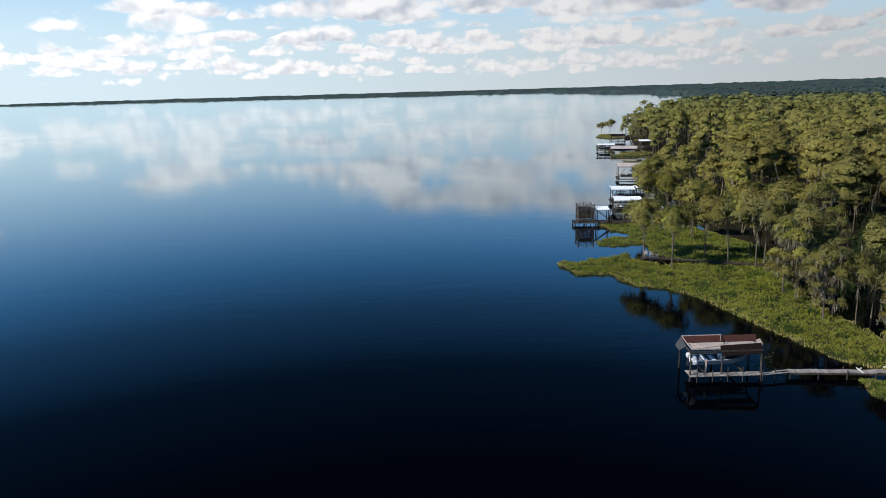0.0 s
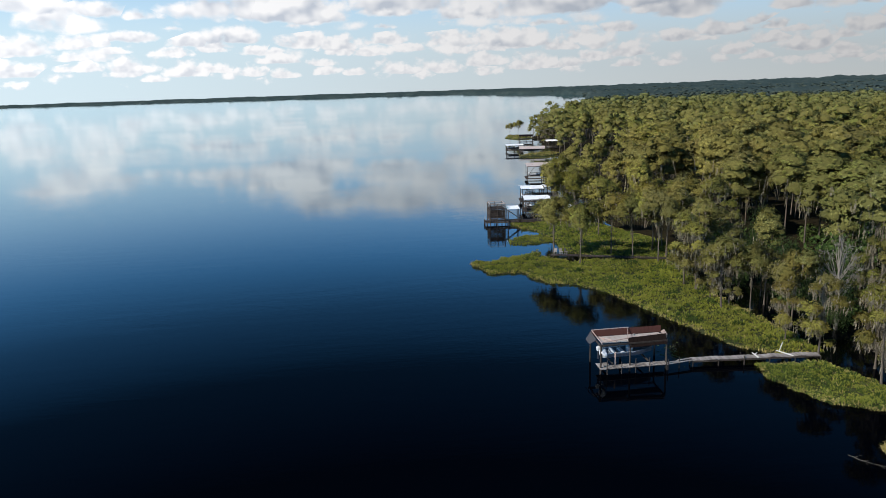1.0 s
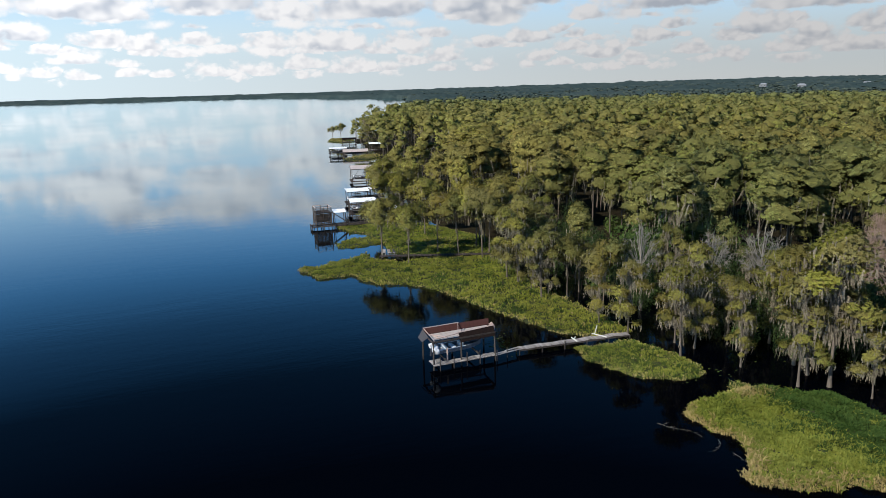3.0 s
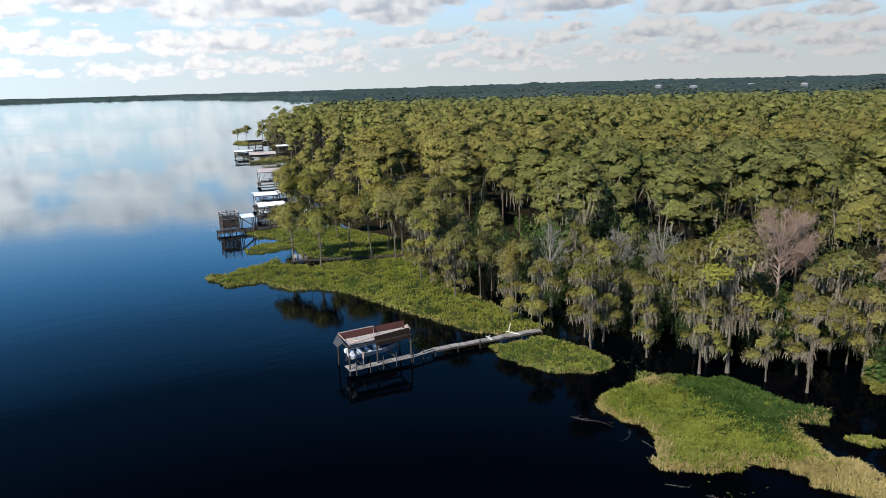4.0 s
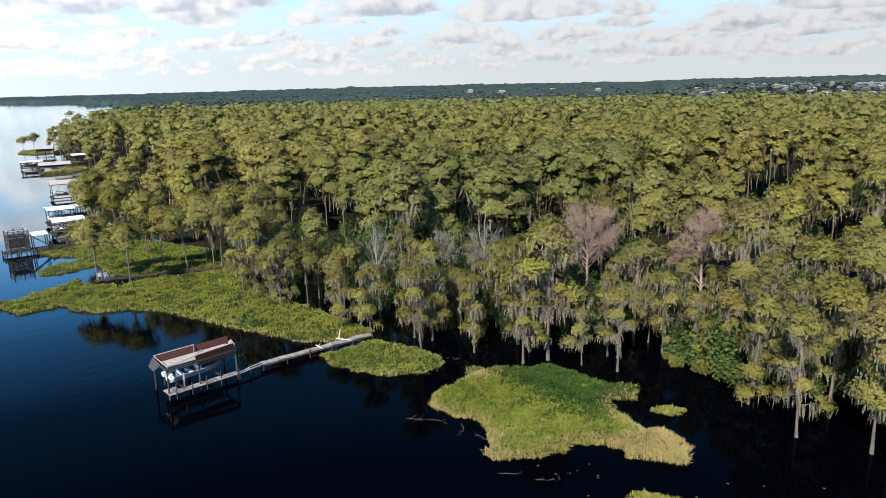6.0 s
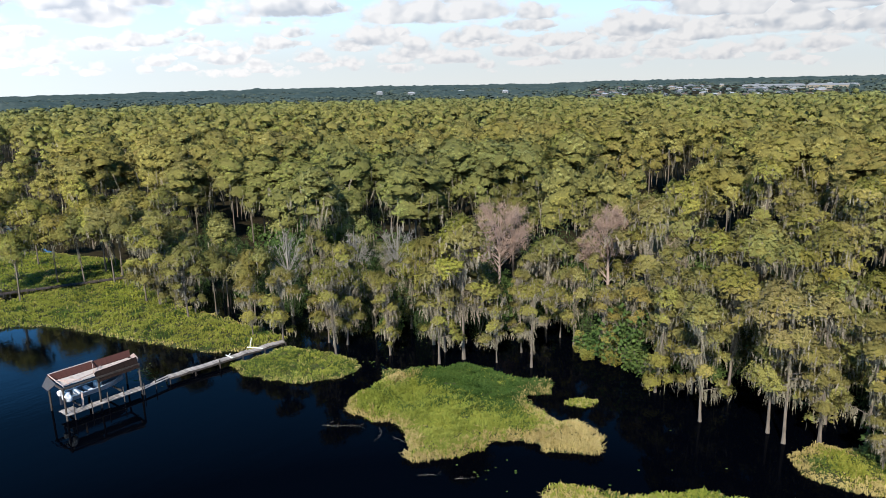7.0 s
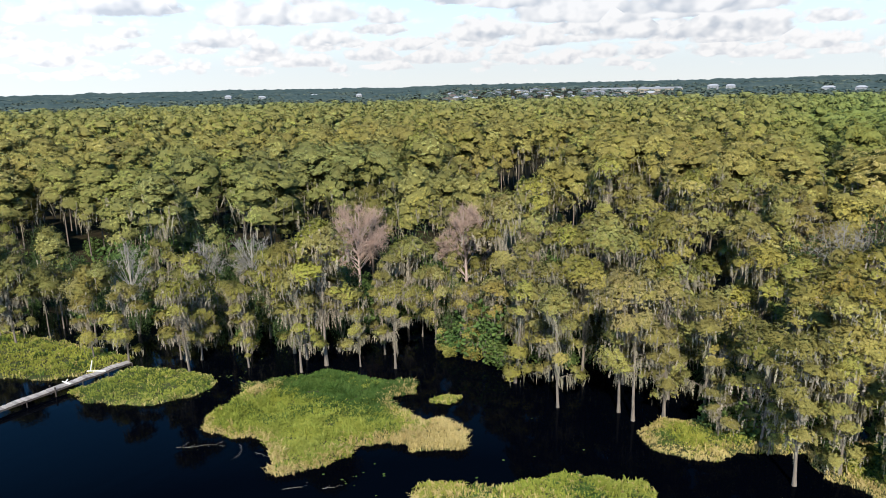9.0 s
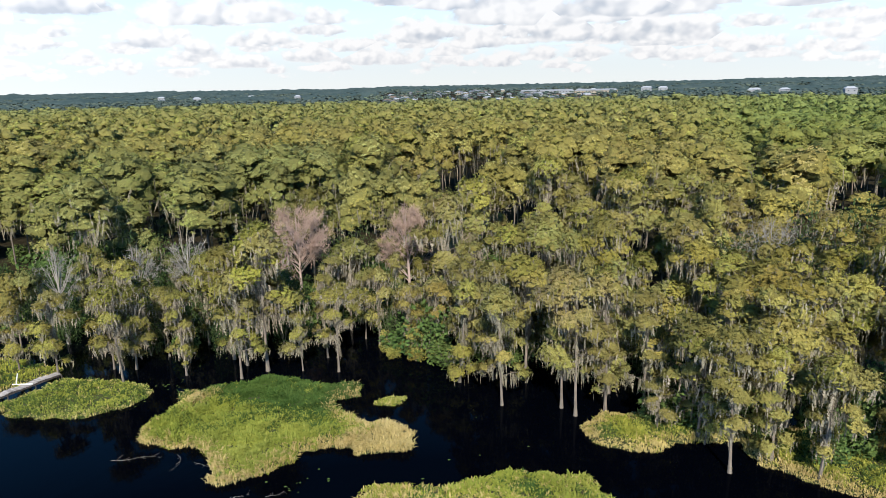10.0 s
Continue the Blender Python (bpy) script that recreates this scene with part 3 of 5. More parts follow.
def bare_tree(name, seed, h, spread, mat, label, fuzz, limb_mat, limbs=30):
    """A leafless tree: trunk, limbs that reach to a rounded crown, branches and a haze of twigs."""
    rng = np.random.default_rng(seed)
    tree = new(name)
    tagged(tree, label, "tree", "bare trees of the swamp")
    axis = np.array([[0, 0, -0.3], [0.1, 0, h * 0.3], [0.2, 0.1, h * 0.6], [0.1, 0.25, h * 0.92]])
    seg, twigs = [], []
    for i, (ra, rb) in enumerate(((0.24, 0.18), (0.18, 0.11), (0.11, 0.02))):
        seg.append((axis[i], axis[i + 1], ra, rb))
    middle = np.array([0.15, 0.1, h * 0.60])
    for k in range(limbs):
        az, up = k * 2.4 + rng.normal(0, 0.2), rng.uniform(-0.25, 1.0)
        flat = math.sqrt(max(0.05, 1 - up * up))
        tip = middle + np.array([math.cos(az) * flat * spread, math.sin(az) * flat * spread, up * h * 0.36]) * rng.uniform(0.72, 0.98)
        z = max(h * 0.2, tip[2] - h * rng.uniform(0.16, 0.34))
        at = np.array([np.interp(z, axis[:, 2], axis[:, c]) for c in range(3)])
        bend = (at + tip) / 2 + [0, 0, -0.25]
        seg += [(at, bend, 0.07, 0.045), (bend, tip, 0.045, 0.015)]
        for _ in range(5):
            s = bend + (tip - bend) * rng.uniform(0.1, 1.0)
            out = (s - middle) / (np.linalg.norm(s - middle) + 0.1)
            e = s + (out * 0.6 + rng.normal(0, 0.5, 3) + [0, 0, 0.3]) * spread * 0.22
            seg.append((s, e, 0.022, 0.008))
            for _ in range(fuzz):
                a = s + (e - s) * rng.uniform(0.0, 1.1)
                b = a + (out * 0.35 + rng.normal(0, 0.6, 3) + [0, 0, 0.25]) * spread * 0.20
                w = rng.normal(0, 1, 3) * 0.015
                twigs.append((a - w, b, a + w, a + (b - a) * 0.3 + w))
    v, f = tubes(seg, 5)
    new("trunk", mesh_of("trunk", v, f, [limb_mat], True)).parent = tree
    ob = new("twig_haze", quads_mesh("twig_haze", np.array(twigs), [mat]))
    ob.parent = tree
    tagged(ob, kind="stuff")
    return tree


def shrub(name, seed, size, mat, label, count=52):
    """A broadleaf bush or low tree: stems and many leaves in uneven clumps."""
    rng = np.random.default_rng(seed)
    bush = new(name)
    tagged(bush, label, "bush", "undergrowth of the swamp")
    seg, pads = [], []
    for k in range(9):
        az, out = k * 2.4, size * rng.uniform(0.15, 0.6)
        tip = np.array([math.cos(az) * out, math.sin(az) * out, size * rng.uniform(0.45, 1.0)])
        seg.append((np.array([0, 0, -0.1]), tip, 0.05, 0.015))
        pads.append((tip, size * rng.uniform(0.26, 0.4)))
        pads.append((tip * [0.9, 0.9, 0.5], size * rng.uniform(0.22, 0.34)))
    v, f = tubes(seg, 5)
    new("stem", mesh_of("stem", v, f, [BARK], True)).parent = bush
    pts = []
    for c, r in pads:
        d = rng.normal(0, 1, (count, 3))
        d /= np.linalg.norm(d, axis=1)[:, None]
        pts.append(c + d * r * rng.uniform(0.5, 1.05, (count, 1)))
    new("leaves", quads_mesh("leaves", leaf_quads(rng, np.concatenate(pts), 0.23, 0.35), [mat])).parent = bush
    return bush


# ---- the lie of the land ----
FRONT_Y = [-400, -40, -7, 1, 8, 13, 19, 25, 36, 43, 53, 61, 76, 84, 90, 97, 104, 112, 125, 132, 150, 168, 205, 290, 366, 500, 800, 1200, 1500, 1660]
FRONT_X = [40, 52, 51, 53, 55, 55.5, 55.5, 60, 57.5, 52, 46.5, 45.5, 44, 44, 46, 51, 52, 50, 46, 45.5, 48, 51, 61, 79, 88, 150, 259, 400, 497, 545]


def front(y):
    """Where the wood begins, across the shore."""
    return np.interp(y, FRONT_Y, FRONT_X)


def shore_distance(x, y):
    """Rough metres from the water's edge into the land; minus is lake."""
    near = (x - front(y)) * 0.9
    far = y - np.interp(x, [-4000, -1600, 0, 400, 545], [4300, 3600, 3050, 2900, 1660])
    return np.where((y > 1660) | (x < -200), np.where(x > 545, np.maximum(near, far), far), near)


def hill(x, y):
    """Height of the land away from the lake."""
    r, az = np.hypot(x, y), np.degrees(np.arctan2(x, y))
    def ease(v, a, b):
        s = np.clip((v - a) / (b - a), 0, 1)
        return s * s * (3 - 2 * s)
    rise = 6 * ease(r, 1500, 2600) * ease(az, 76, 97) + 6 * ease(r, 1900, 3000) * ease(az, 29, 43) * (1 - ease(az, 46, 62))
    return rise + 7 * ease(r, 2400, 3600) * ease(az, 12, 34) + 9 * ease(r, 820, 1950) * ease(az, 57, 64)


def build_ground():
    rr = np.concatenate([np.linspace(0, 34, 4), np.geomspace(38, 150, 70), np.geomspace(155, 4900, 70)])
    aa = np.radians(np.concatenate([np.linspace(-40, 105, 190), np.linspace(110, 315, 42)]))
    R, A = np.meshgrid(rr, aa, indexing="ij")
    x, y = R * np.sin(A), R * np.cos(A)
    d = shore_distance(x, y)
    rough = np.array([noise.noise((a * 0.35, b * 0.35, 0)) for a, b in zip(x.ravel(), y.ravel())]).reshape(x.shape)
    wet = np.interp(y, [70, 92], [14, 3.0])
    z = np.clip((d - wet) * 0.1, -1.5, 0.12) + rough * 0.16 * np.clip(d - 6, 0, 1) + np.where(d > 0, hill(x, y), 0)
    z = np.where(R < 36, -1.5, z)
    n, k = x.shape
    i, j = np.meshgrid(np.arange(n - 1), np.arange(k), indexing="ij")
    f = np.stack([i * k + j, (i + 1) * k + j, (i + 1) * k + (j + 1) % k, i * k + (j + 1) % k], -1).reshape(-1, 4)
    ob = new("ground", mesh_of("ground", np.stack([x, y, z], -1).reshape(-1, 3), f, [GROUND], True))
    tagged(ob, "dark muddy swamp floor rising to low wooded hills", "ground", kind="structure")


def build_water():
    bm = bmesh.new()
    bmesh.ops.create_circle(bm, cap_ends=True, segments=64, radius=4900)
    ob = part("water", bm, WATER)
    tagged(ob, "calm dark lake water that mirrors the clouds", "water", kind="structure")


build_ground()
build_water()


# ---- marsh mats ----
def inside(poly, p):
    x, y = p[:, 0], p[:, 1]
    hit = np.zeros(len(p), bool)
    for (x0, y0), (x1, y1) in zip(poly, np.roll(poly, -1, 0)):
        c = ((y0 > y) != (y1 > y)) & (x < (x1 - x0) * (y - y0) / (y1 - y0 + 1e-12) + x0)
        hit ^= c
    return hit


def edge_distance(poly, p):
    best = np.full(len(p), 1e9)
    for a, b in zip(poly, np.roll(poly, -1, 0)):
        d = b - a
        t = np.clip(((p - a) @ d) / (d @ d), 0, 1)
        best = np.minimum(best, np.linalg.norm(p - (a + t[:, None] * d), axis=1))
    return best


def mat_depth(poly, p):
    """Metres into the mat from its ragged edge."""
    d = np.where(inside(poly, p), 1, -1) * edge_distance(poly, p)
    wave = np.array([noise.fractal((a * 0.5, b * 0.5, 2.0), 1.0, 2.0, 4) for a, b in p])
    return d + wave * 0.55


def marsh_mat(name, outline, label, height, density, dry=None, seed=1, lush=None):
    """A floating mat of marsh plants: a low mound and its standing leaves."""
    poly = np.array(outline, float)
    rng = np.random.default_rng(seed)
    lo, hi = poly.min(0) - 1.2, poly.max(0) + 1.2
    step = 0.35
    gx, gy = np.meshgrid(np.arange(lo[0], hi[0], step), np.arange(lo[1], hi[1], step), indexing="ij")
    p = np.stack([gx.ravel(), gy.ravel()], 1)
    d = mat_depth(poly, p)
    lump = np.array([noise.fractal((a * 0.8, b * 0.8, 5.0), 1.0, 2.0, 3) for a, b in p])
    z = np.clip(d / 1.5, 0, 1) ** 0.8 * height * (0.5 + 0.25 * lump) + np.where(d > 0, 0.01, -0.25)
    n, k = gx.shape
    i, j = np.meshgrid(np.arange(n - 1), np.arange(k - 1), indexing="ij")
    f = np.stack([i * k + j, (i + 1) * k + j, (i + 1) * k + j + 1, i * k + j + 1], -1).reshape(-1, 4)
    f = f[(d[f] > 0).any(1)]
    ob = new(name, mesh_of(name, np.column_stack([p, z]), f, [MAT_FLOOR], True))
    tagged(ob, label, "marsh plants", kind="stuff")
    fine = 0.62 if density > 20 else 0.85
    c = rng.uniform(lo, hi, (int(density * (hi - lo).prod() * (1.9 if density > 20 else 1.25)), 2))
    dc = mat_depth(poly, c)
    c, dc = c[dc > -0.06], dc[dc > -0.06]
    zc = np.clip(dc / 1.5, 0, 1) ** 0.8 * height * 0.45
    kind = np.zeros(len(c), int)
    patch = np.array([noise.fractal((a * 0.33, b * 0.33, 14.0), 1.0, 2.0, 3) for a, b in c]) if len(c) else np.zeros(0)
    if lush is not None:
        kind[rng.uniform(0, 1, len(c)) < lush(c[:, 0], c[:, 1]) + 0.6 * patch - 0.06] = 2
    else:
        kind[rng.uniform(0, 1, len(c)) < 1.2 * patch + 0.10] = 2
    if dry is not None:
        kind[rng.uniform(0, 1, len(c)) < 1.12 * dry(c[:, 0], c[:, 1], dc)] = 1
    for number, (leaf_name, mat) in enumerate((("green_blades", REED), ("dry_blades", DRY_REED), ("lush_blades", LUSH_REED))):
        sel, pick = kind == number, number == 1
        if not sel.any():
            continue
        base = np.repeat(np.column_stack([c[sel], zc[sel]]), 3, 0)
        m = len(base)
        base[:, :2] += rng.normal(0, 0.08, (m, 2))
        az, bend = rng.uniform(0, 2 * np.pi, m), rng.uniform(0.2, 0.9, m)
        tuft = np.array([noise.fractal((a * 0.7, b * 0.7, 9.0), 1.0, 2.0, 3) for a, b in c[sel]])
        L = height * fine * rng.uniform(0.5, 1.15, m) * np.repeat(np.clip(1.0 + 1.1 * tuft, 0.45, 1.9), 3)
        t = np.stack([np.cos(az), np.sin(az), np.zeros(m)], 1)
        s = np.stack([-np.sin(az), np.cos(az), np.zeros(m)], 1) * (0.042 if pick else 0.050)
        tip = base + t * (L * bend)[:, None] + np.array([0, 0, 1.0]) * (L * (1.05 - 0.5 * bend))[:, None]
        mid = base + t * (L * bend * 0.3)[:, None] + np.array([0, 0, 1.0]) * (L * 0.6)[:, None]
        q = np.stack([base, mid + s, tip, mid - s], 1)
        new(leaf_name, quads_mesh(leaf_name, q, [mat])).parent = ob


def mat_floor():
    m = Nodes("marsh_floor")
    p = m.position()
    c = m.ramp(m.noise(p, 2.2, 6.0, 0.7), (0.3, (0.018, 0.020, 0.007)), (0.55, (0.036, 0.042, 0.012)), (0.8, (0.065, 0.072, 0.020)))
    m.bump(m.noise(p, 7.0, 4.0), 0.8, 0.15)
    return m.finish(c, 0.85, spec=0.2)


MAT_FLOOR = mat_floor()
BANK = [(16.6, 106.6), (18.3, 102.4), (19.0, 99.4), (21.4, 99.2), (24.1, 98.8), (24.3, 95.4), (26.4, 92.2), (29.3, 91.2), (30.3, 89.5), (32.4, 86.2), (33.8, 81.6), (35.4, 74.4), (37.1, 69), (38.2, 65.2), (40, 63), (42.2, 61.6), (46, 61.5),
        (46, 70), (45.5, 80), (46.5, 90), (51, 98), (50, 101), (47.6, 101), (41.5, 102.6), (36.2, 104.2), (33.0, 103.6), (30.2, 106.2), (29.4, 109), (29.7, 113), (28.5, 111.4), (25.7, 109.3), (22, 108), (20.2, 106), (19.5, 107.8)]
NORTH_BANK = [(30.4, 138), (31.2, 131.2), (33.6, 127.9), (34.3, 121.8), (34.5, 117), (33.2, 111), (35.3, 108.7), (36.6, 105.2), (42, 103.4), (48.6, 101.8), (52, 100), (53.5, 110.7), (50, 123.4), (47, 132), (42, 137), (36.9, 140)]


def edge_dry(x, y, d):
    return np.clip((0.9 - d) / 0.9, 0, 1) * 0.40 + 0.02


marsh_mat("marsh_bank", BANK, "bright green mat of marsh plants along the shore", 0.45, 17, edge_dry, seed=4)
marsh_mat("marsh_bank", NORTH_BANK, "bright green marsh plants between boardwalk and pier", 0.40, 15, lambda x, y, d: edge_dry(x, y, d) + 0.3 * np.exp(-((x - 42) ** 2 + (y - 113) ** 2) / 12), seed=14)
marsh_mat("marsh_tongue", [(26.4, 121.3), (26.2, 118), (29.1, 117.2), (33.1, 118), (34.6, 119.6), (33.6, 124.8), (30.1, 124.6)], "small green mat of marsh plants off the shore", 0.35, 12, seed=5)
marsh_mat("marsh_point", [(37.6, 60), (36.9, 57), (37.5, 54.3), (39.2, 51.2), (41.8, 49.2), (44.6, 48.6), (46.2, 51), (45.5, 56), (44.2, 59.4)], "bright green mat of marsh plants beside the walkway", 0.5, 26, edge_dry, 6, lambda x, y: 0.55 + 0 * x)
ISLAND = [(39.0, 44.3), (37.9, 42.7), (37.8, 40.3), (39.0, 38.4), (38.0, 36.8), (37.0, 35.2), (35.4, 34.3), (35.9, 32.6), (37.6, 31.3), (39.4, 30.5), (40.8, 30.5), (42.4, 29.0), (43.0, 27.6), (42.2, 26.4), (43.2, 24.4), (44.6, 23.0),
          (47.0, 24.7), (47.5, 27.0), (46.8, 28.6), (47.2, 30.3), (48.4, 32.5), (49.0, 33.4), (50.0, 32.6), (51.0, 31.3), (53.0, 32.7), (52.7, 33.8), (51.0, 35.0), (51.7, 37.2), (52.1, 38.9), (51.2, 41.2), (48.8, 43.4), (46.1, 46.0), (44.4, 45.7), (41.7, 44.9), (40.0, 44.8)]


def island_dry(x, y, d):
    south = np.maximum(np.clip((34.5 - y) / 7, 0, 1) * np.clip((1.8 - d) / 1.2, 0, 1), 0.75 * np.clip((41 - x) / 3, 0, 1) * np.clip((1.0 - d) / 0.8, 0, 1))
    tail = np.clip((29.5 - y) / 3, 0, 1) * 0.92
    bare = np.exp(-((x - 45) ** 2 + (y - 44.3) ** 2) / 2.5) * 0.8
    return np.clip(np.maximum.reduce([south, tail, bare]), 0, 0.95)


marsh_mat("marsh_island", ISLAND, "green marsh island with blond dry grass at one end", 0.78, 42, island_dry, 7, lambda x, y: np.clip((x - 42.0) / 5.5, 0, 1) * np.clip((y - 28.5) / 4, 0, 1) * 1.15)
marsh_mat("marsh_islet", [(50.2, 29.4), (51.9, 28.4), (51.8, 27.4), (50.2, 27.8)], "tiny tuft of marsh grass in dark water", 0.5, 26, lambda x, y, d: 0.3 + 0 * x, seed=8)
marsh_mat("marsh_islet", [(36.6, 23.6), (38.6, 23.6), (40.8, 18.6), (43.4, 16.4), (44.6, 13), (44.8, 10), (43, 7.5), (39, 8), (35, 12), (34, 19)], "green marsh island with yellow tips", 0.7, 30, lambda x, y, d: np.clip(0.5 - 0.12 * (x - 38), 0.05, 0.4), seed=9)
marsh_mat("marsh_shore", [(52.2, 12.2), (50, 10.4), (49.8, 8.4), (50.4, 6.3), (52.2, 5), (54, 0.5), (51.2, -0.8), (50, -4), (49, -8), (48.5, -16), (56, -16), (58, -4), (58, 6), (55, 11)], "grassy shore with dry grass at the water's edge", 0.6, 26,
          lambda x, y, d: np.clip((1.8 - d) / 1.6, 0, 0.8), seed=10)

# ---- the wood ----
rng = np.random.default_rng(12)
# height, spread, bare share of the trunk, limbs, moss
SIZES = [(11, 1.65, 0.22, 11, 33), (10, 1.55, 0.14, 10, 43), (12, 1.7, 0.28, 12, 30), (9, 1.65, 0.2, 9, 37), (11.5, 1.35, 0.12, 12, 33), (10.5, 1.9, 0.3, 10, 40), (8.5, 2.0, 0.66, 11, 14),
         (15, 2.1, 0.48, 15, 27), (16, 2.0, 0.52, 14, 32), (14.5, 2.3, 0.48, 16, 25), (10, 1.9, 0.34, 7, 64), (12, 2.0, 0.42, 8, 57), (9.5, 1.3, 0.08, 11, 31)]
LABELS = (["moss-hung green cypress standing in dark swamp water"] * 6 + ["slim flat-topped cypress standing in green marsh plants"] + ["tall green cypress with a bare mossy trunk"] * 3
          + ["thin-crowned cypress draped in grey moss"] * 2 + ["narrow green cypress feathered down to the water"])
KINDS = [cypress(100 + i, h, s, c, 250 if h < 13 else 130, moss, LABELS[i], 0.33 if h < 13 else 0.46, 1, limbs) for i, (h, s, c, limbs, moss) in enumerate(SIZES)]
used = set()


def plant(x, y, kind, height, turn):
    size = height / SIZES[kind][0]
    m = pose(x, y, 0.0, rng.normal(0, 1.5), rng.normal(0, 1.5), turn) @ Matrix.Diagonal((size * rng.uniform(0.9, 1.15), size * rng.uniform(0.9, 1.15), size, 1))
    if kind not in used:
        used.add(kind)
        KINDS[kind].matrix_basis = m
        return KINDS[kind]
    return copy_thing(KINDS[kind], m)


# trees that stand free at the water's edge: place, height, kind
EDGE = [(33.4, 101.3, 9.2, 6), (31.2, 108.2, 8.6, 6), (40.3, 106.5, 9, 6), (42.6, 103.1, 9, 6), (45.0, 99.2, 10, 6), (43.3, 121.1, 9.5, 6), (39.3, 136.5, 9.5, 6), (43.5, 84.1, 9.5, 1), (43, 76.6, 9, 3), (44, 65.2, 6.6, 10),
        (45, 61.2, 9, 1), (45.4, 53.1, 9.6, 11), (50.6, 43.8, 10.4, 0), (54.2, 39.4, 9, 10), (55.2, 36, 10.5, 11), (53.9, 19.2, 11, 0), (55.2, 14.4, 12, 5), (54.2, 13, 12, 2), (55.9, 10.9, 12, 4), (49.5, 1.2, 10.8, 2)]
EDGE += [(44.3, 77.2, 8.5, 0), (83, 301, 11, 0), (87, 312, 12, 2), (90, 326, 12, 5), (87, 372, 8, 6), (84, 379, 6.5, 6), (53.5, 3.6, 9.5, 3), (51.8, -1.5, 9, 12), (55.3, 4.8, 10, 0), (55.0, -1.0, 10, 3), (57.6, 2.0, 11, 12), (43.4, 87.3, 9, 5), (59.8, 25.0, 10.5, 4), (57.0, 24.3, 10.5, 12), (61.5, 22.5, 11, 1), (58.6, 21.6, 10, 10), (47.5, 107, 10, 6), (48, 103, 9.5, 6), (42.6, 133.5, 9.5, 6), (44.5, 141, 10, 2), (47.2, 147, 10.5, 0), (50.5, 156, 11, 2), (55.5, 180, 11, 0), (46.5, 160, 9.5, 6), (57, 8, 11, 0), (53.5, 6.5, 7, 10), (56.3, -2.1, 13, 8), (50.5, -4.4, 9, 3), (53, 3, 5.5, 1)]
placed = [(37.8, 61), (44, 60.5), (55, -1.5), (53.5, -1), (52, -0.6), (54.5, 0.8), (54, -3)]
for x, y, h, k in EDGE:
    plant(x, y, k, h, rng.uniform(0, 360))
    placed.append((x, y))

# leafless trees: place, height, spread
BARE = [("dead_tree", 69.8, 50.0, 13.2, 4.2, DEAD_TWIG, "leafless dead tree with a haze of reddish-brown twigs"), ("dead_tree", 75.2, 38.0, 13.0, 3.2, DEAD_TWIG, "leafless dead tree with pinkish-brown twigs"),
        ("dead_tree", 77.8, 31.8, 11.0, 2.6, KHAKI_TWIG, "fading brown leafless tree among green cypress"), ("bare_tree", 51.5, 67.6, 11.2, 2.2, GREY_TWIG, "bare grey tree with tangled branches"),
        ("bare_tree", 61.2, 58.9, 11.6, 2.6, GREY_TWIG, "bare grey tree behind the front cypress"), ("bare_tree", 58.5, 64.0, 10.6, 2.4, GREY_TWIG, "bare grey tree with tangled branches"),
        ("bare_tree", 57.4, -2.6, 11.5, 1.7, GREY_TWIG, "bare pale tree by the grassy shore"), ("bare_tree", 84.0, -1.5, 12.0, 4.2, GREY_TWIG, "bare grey tree in dark hardwoods")]
for i, (name, x, y, h, w, mat, label) in enumerate(BARE):
    bare_tree(name, 40 + i, h, w, mat, label, 60 if name == "dead_tree" else 10, DEAD_LIMB if name == "dead_tree" else mat, 30 if w > 2 else 14).matrix_basis = pose(x, y, 0, 0, 0, 40 * i)
    placed += [(x, y), (x - 1.5, y - 0.6), (x - 3, y - 1.5)]
    if name == "dead_tree":
        placed += [(x - 2, y + 2.5), (x + 0.5, y - 3), (x - 2.5, y - 4)]



def open_height(x, y, h):
    """Trees lakeward of the dead ones stay lower."""
    for _, dx, dy, *_ in BARE[:3]:
        r = math.hypot(dx, dy)
        ahead = r - (x * dx + y * dy) / r
        aside = abs(x * dy - y * dx) / r
        if -1 < ahead < 17 and aside < 5.0:
            return min(h, 7.6 + 0.12 * ahead)
    return h


count = 0
for gx in np.arange(0, 60, 4.0):
    for gy in np.arange(-26, 118, 4.0):
        y = gy + rng.uniform(-1.8, 1.8)
        x = front(y) + 1.2 + gx + rng.uniform(-1.8, 1.8)
        r, az = math.hypot(x, y), math.degrees(math.atan2(x, y))
        if az > 104 or r > 96 and gx > 6 or count > 270 or min((x - p[0]) ** 2 + (y - p[1]) ** 2 for p in placed) < 5.0:
            continue
        if math.hypot(x - 76, y + 1) < 6.5 or 33 < az < 62 and 88 < r < 96 and rng.uniform() < 0.7:
            continue
        if gx < 17:
            if y < 33:
                plant(x, y, (0, 1, 3, 4, 12, 12, 4, 1, 3, 5)[int(rng.integers(0, 10))], min(13.0, (7.8 + 0.42 * gx) * rng.uniform(0.78, 1.15)), rng.uniform(0, 360))
                placed.append((x, y))
                count += 1
                continue
            plant(x, y, ((0, 1, 2, 3, 4, 5, 10, 11, 12, 4) if gx > 5 or y < 62 else (6, 2, 5, 11, 2, 0, 6, 8, 9, 5))[int(rng.integers(0, 10))], open_height(x, y, rng.uniform(6.6, 12.8 if r < 74 or az > 62 else 11.0)), rng.uniform(0, 360))
        elif open_height(x, y, 99) < 99:
            plant(x, y, int(rng.integers(0, 6)), open_height(x, y, 7.5), rng.uniform(0, 360))
        elif gx > 24 or rng.uniform() < 0.45:
            plant(x, y, int(rng.integers(7, 10)), rng.uniform(12.5, 16.5), rng.uniform(0, 360))
        placed.append((x, y))
        count += 1

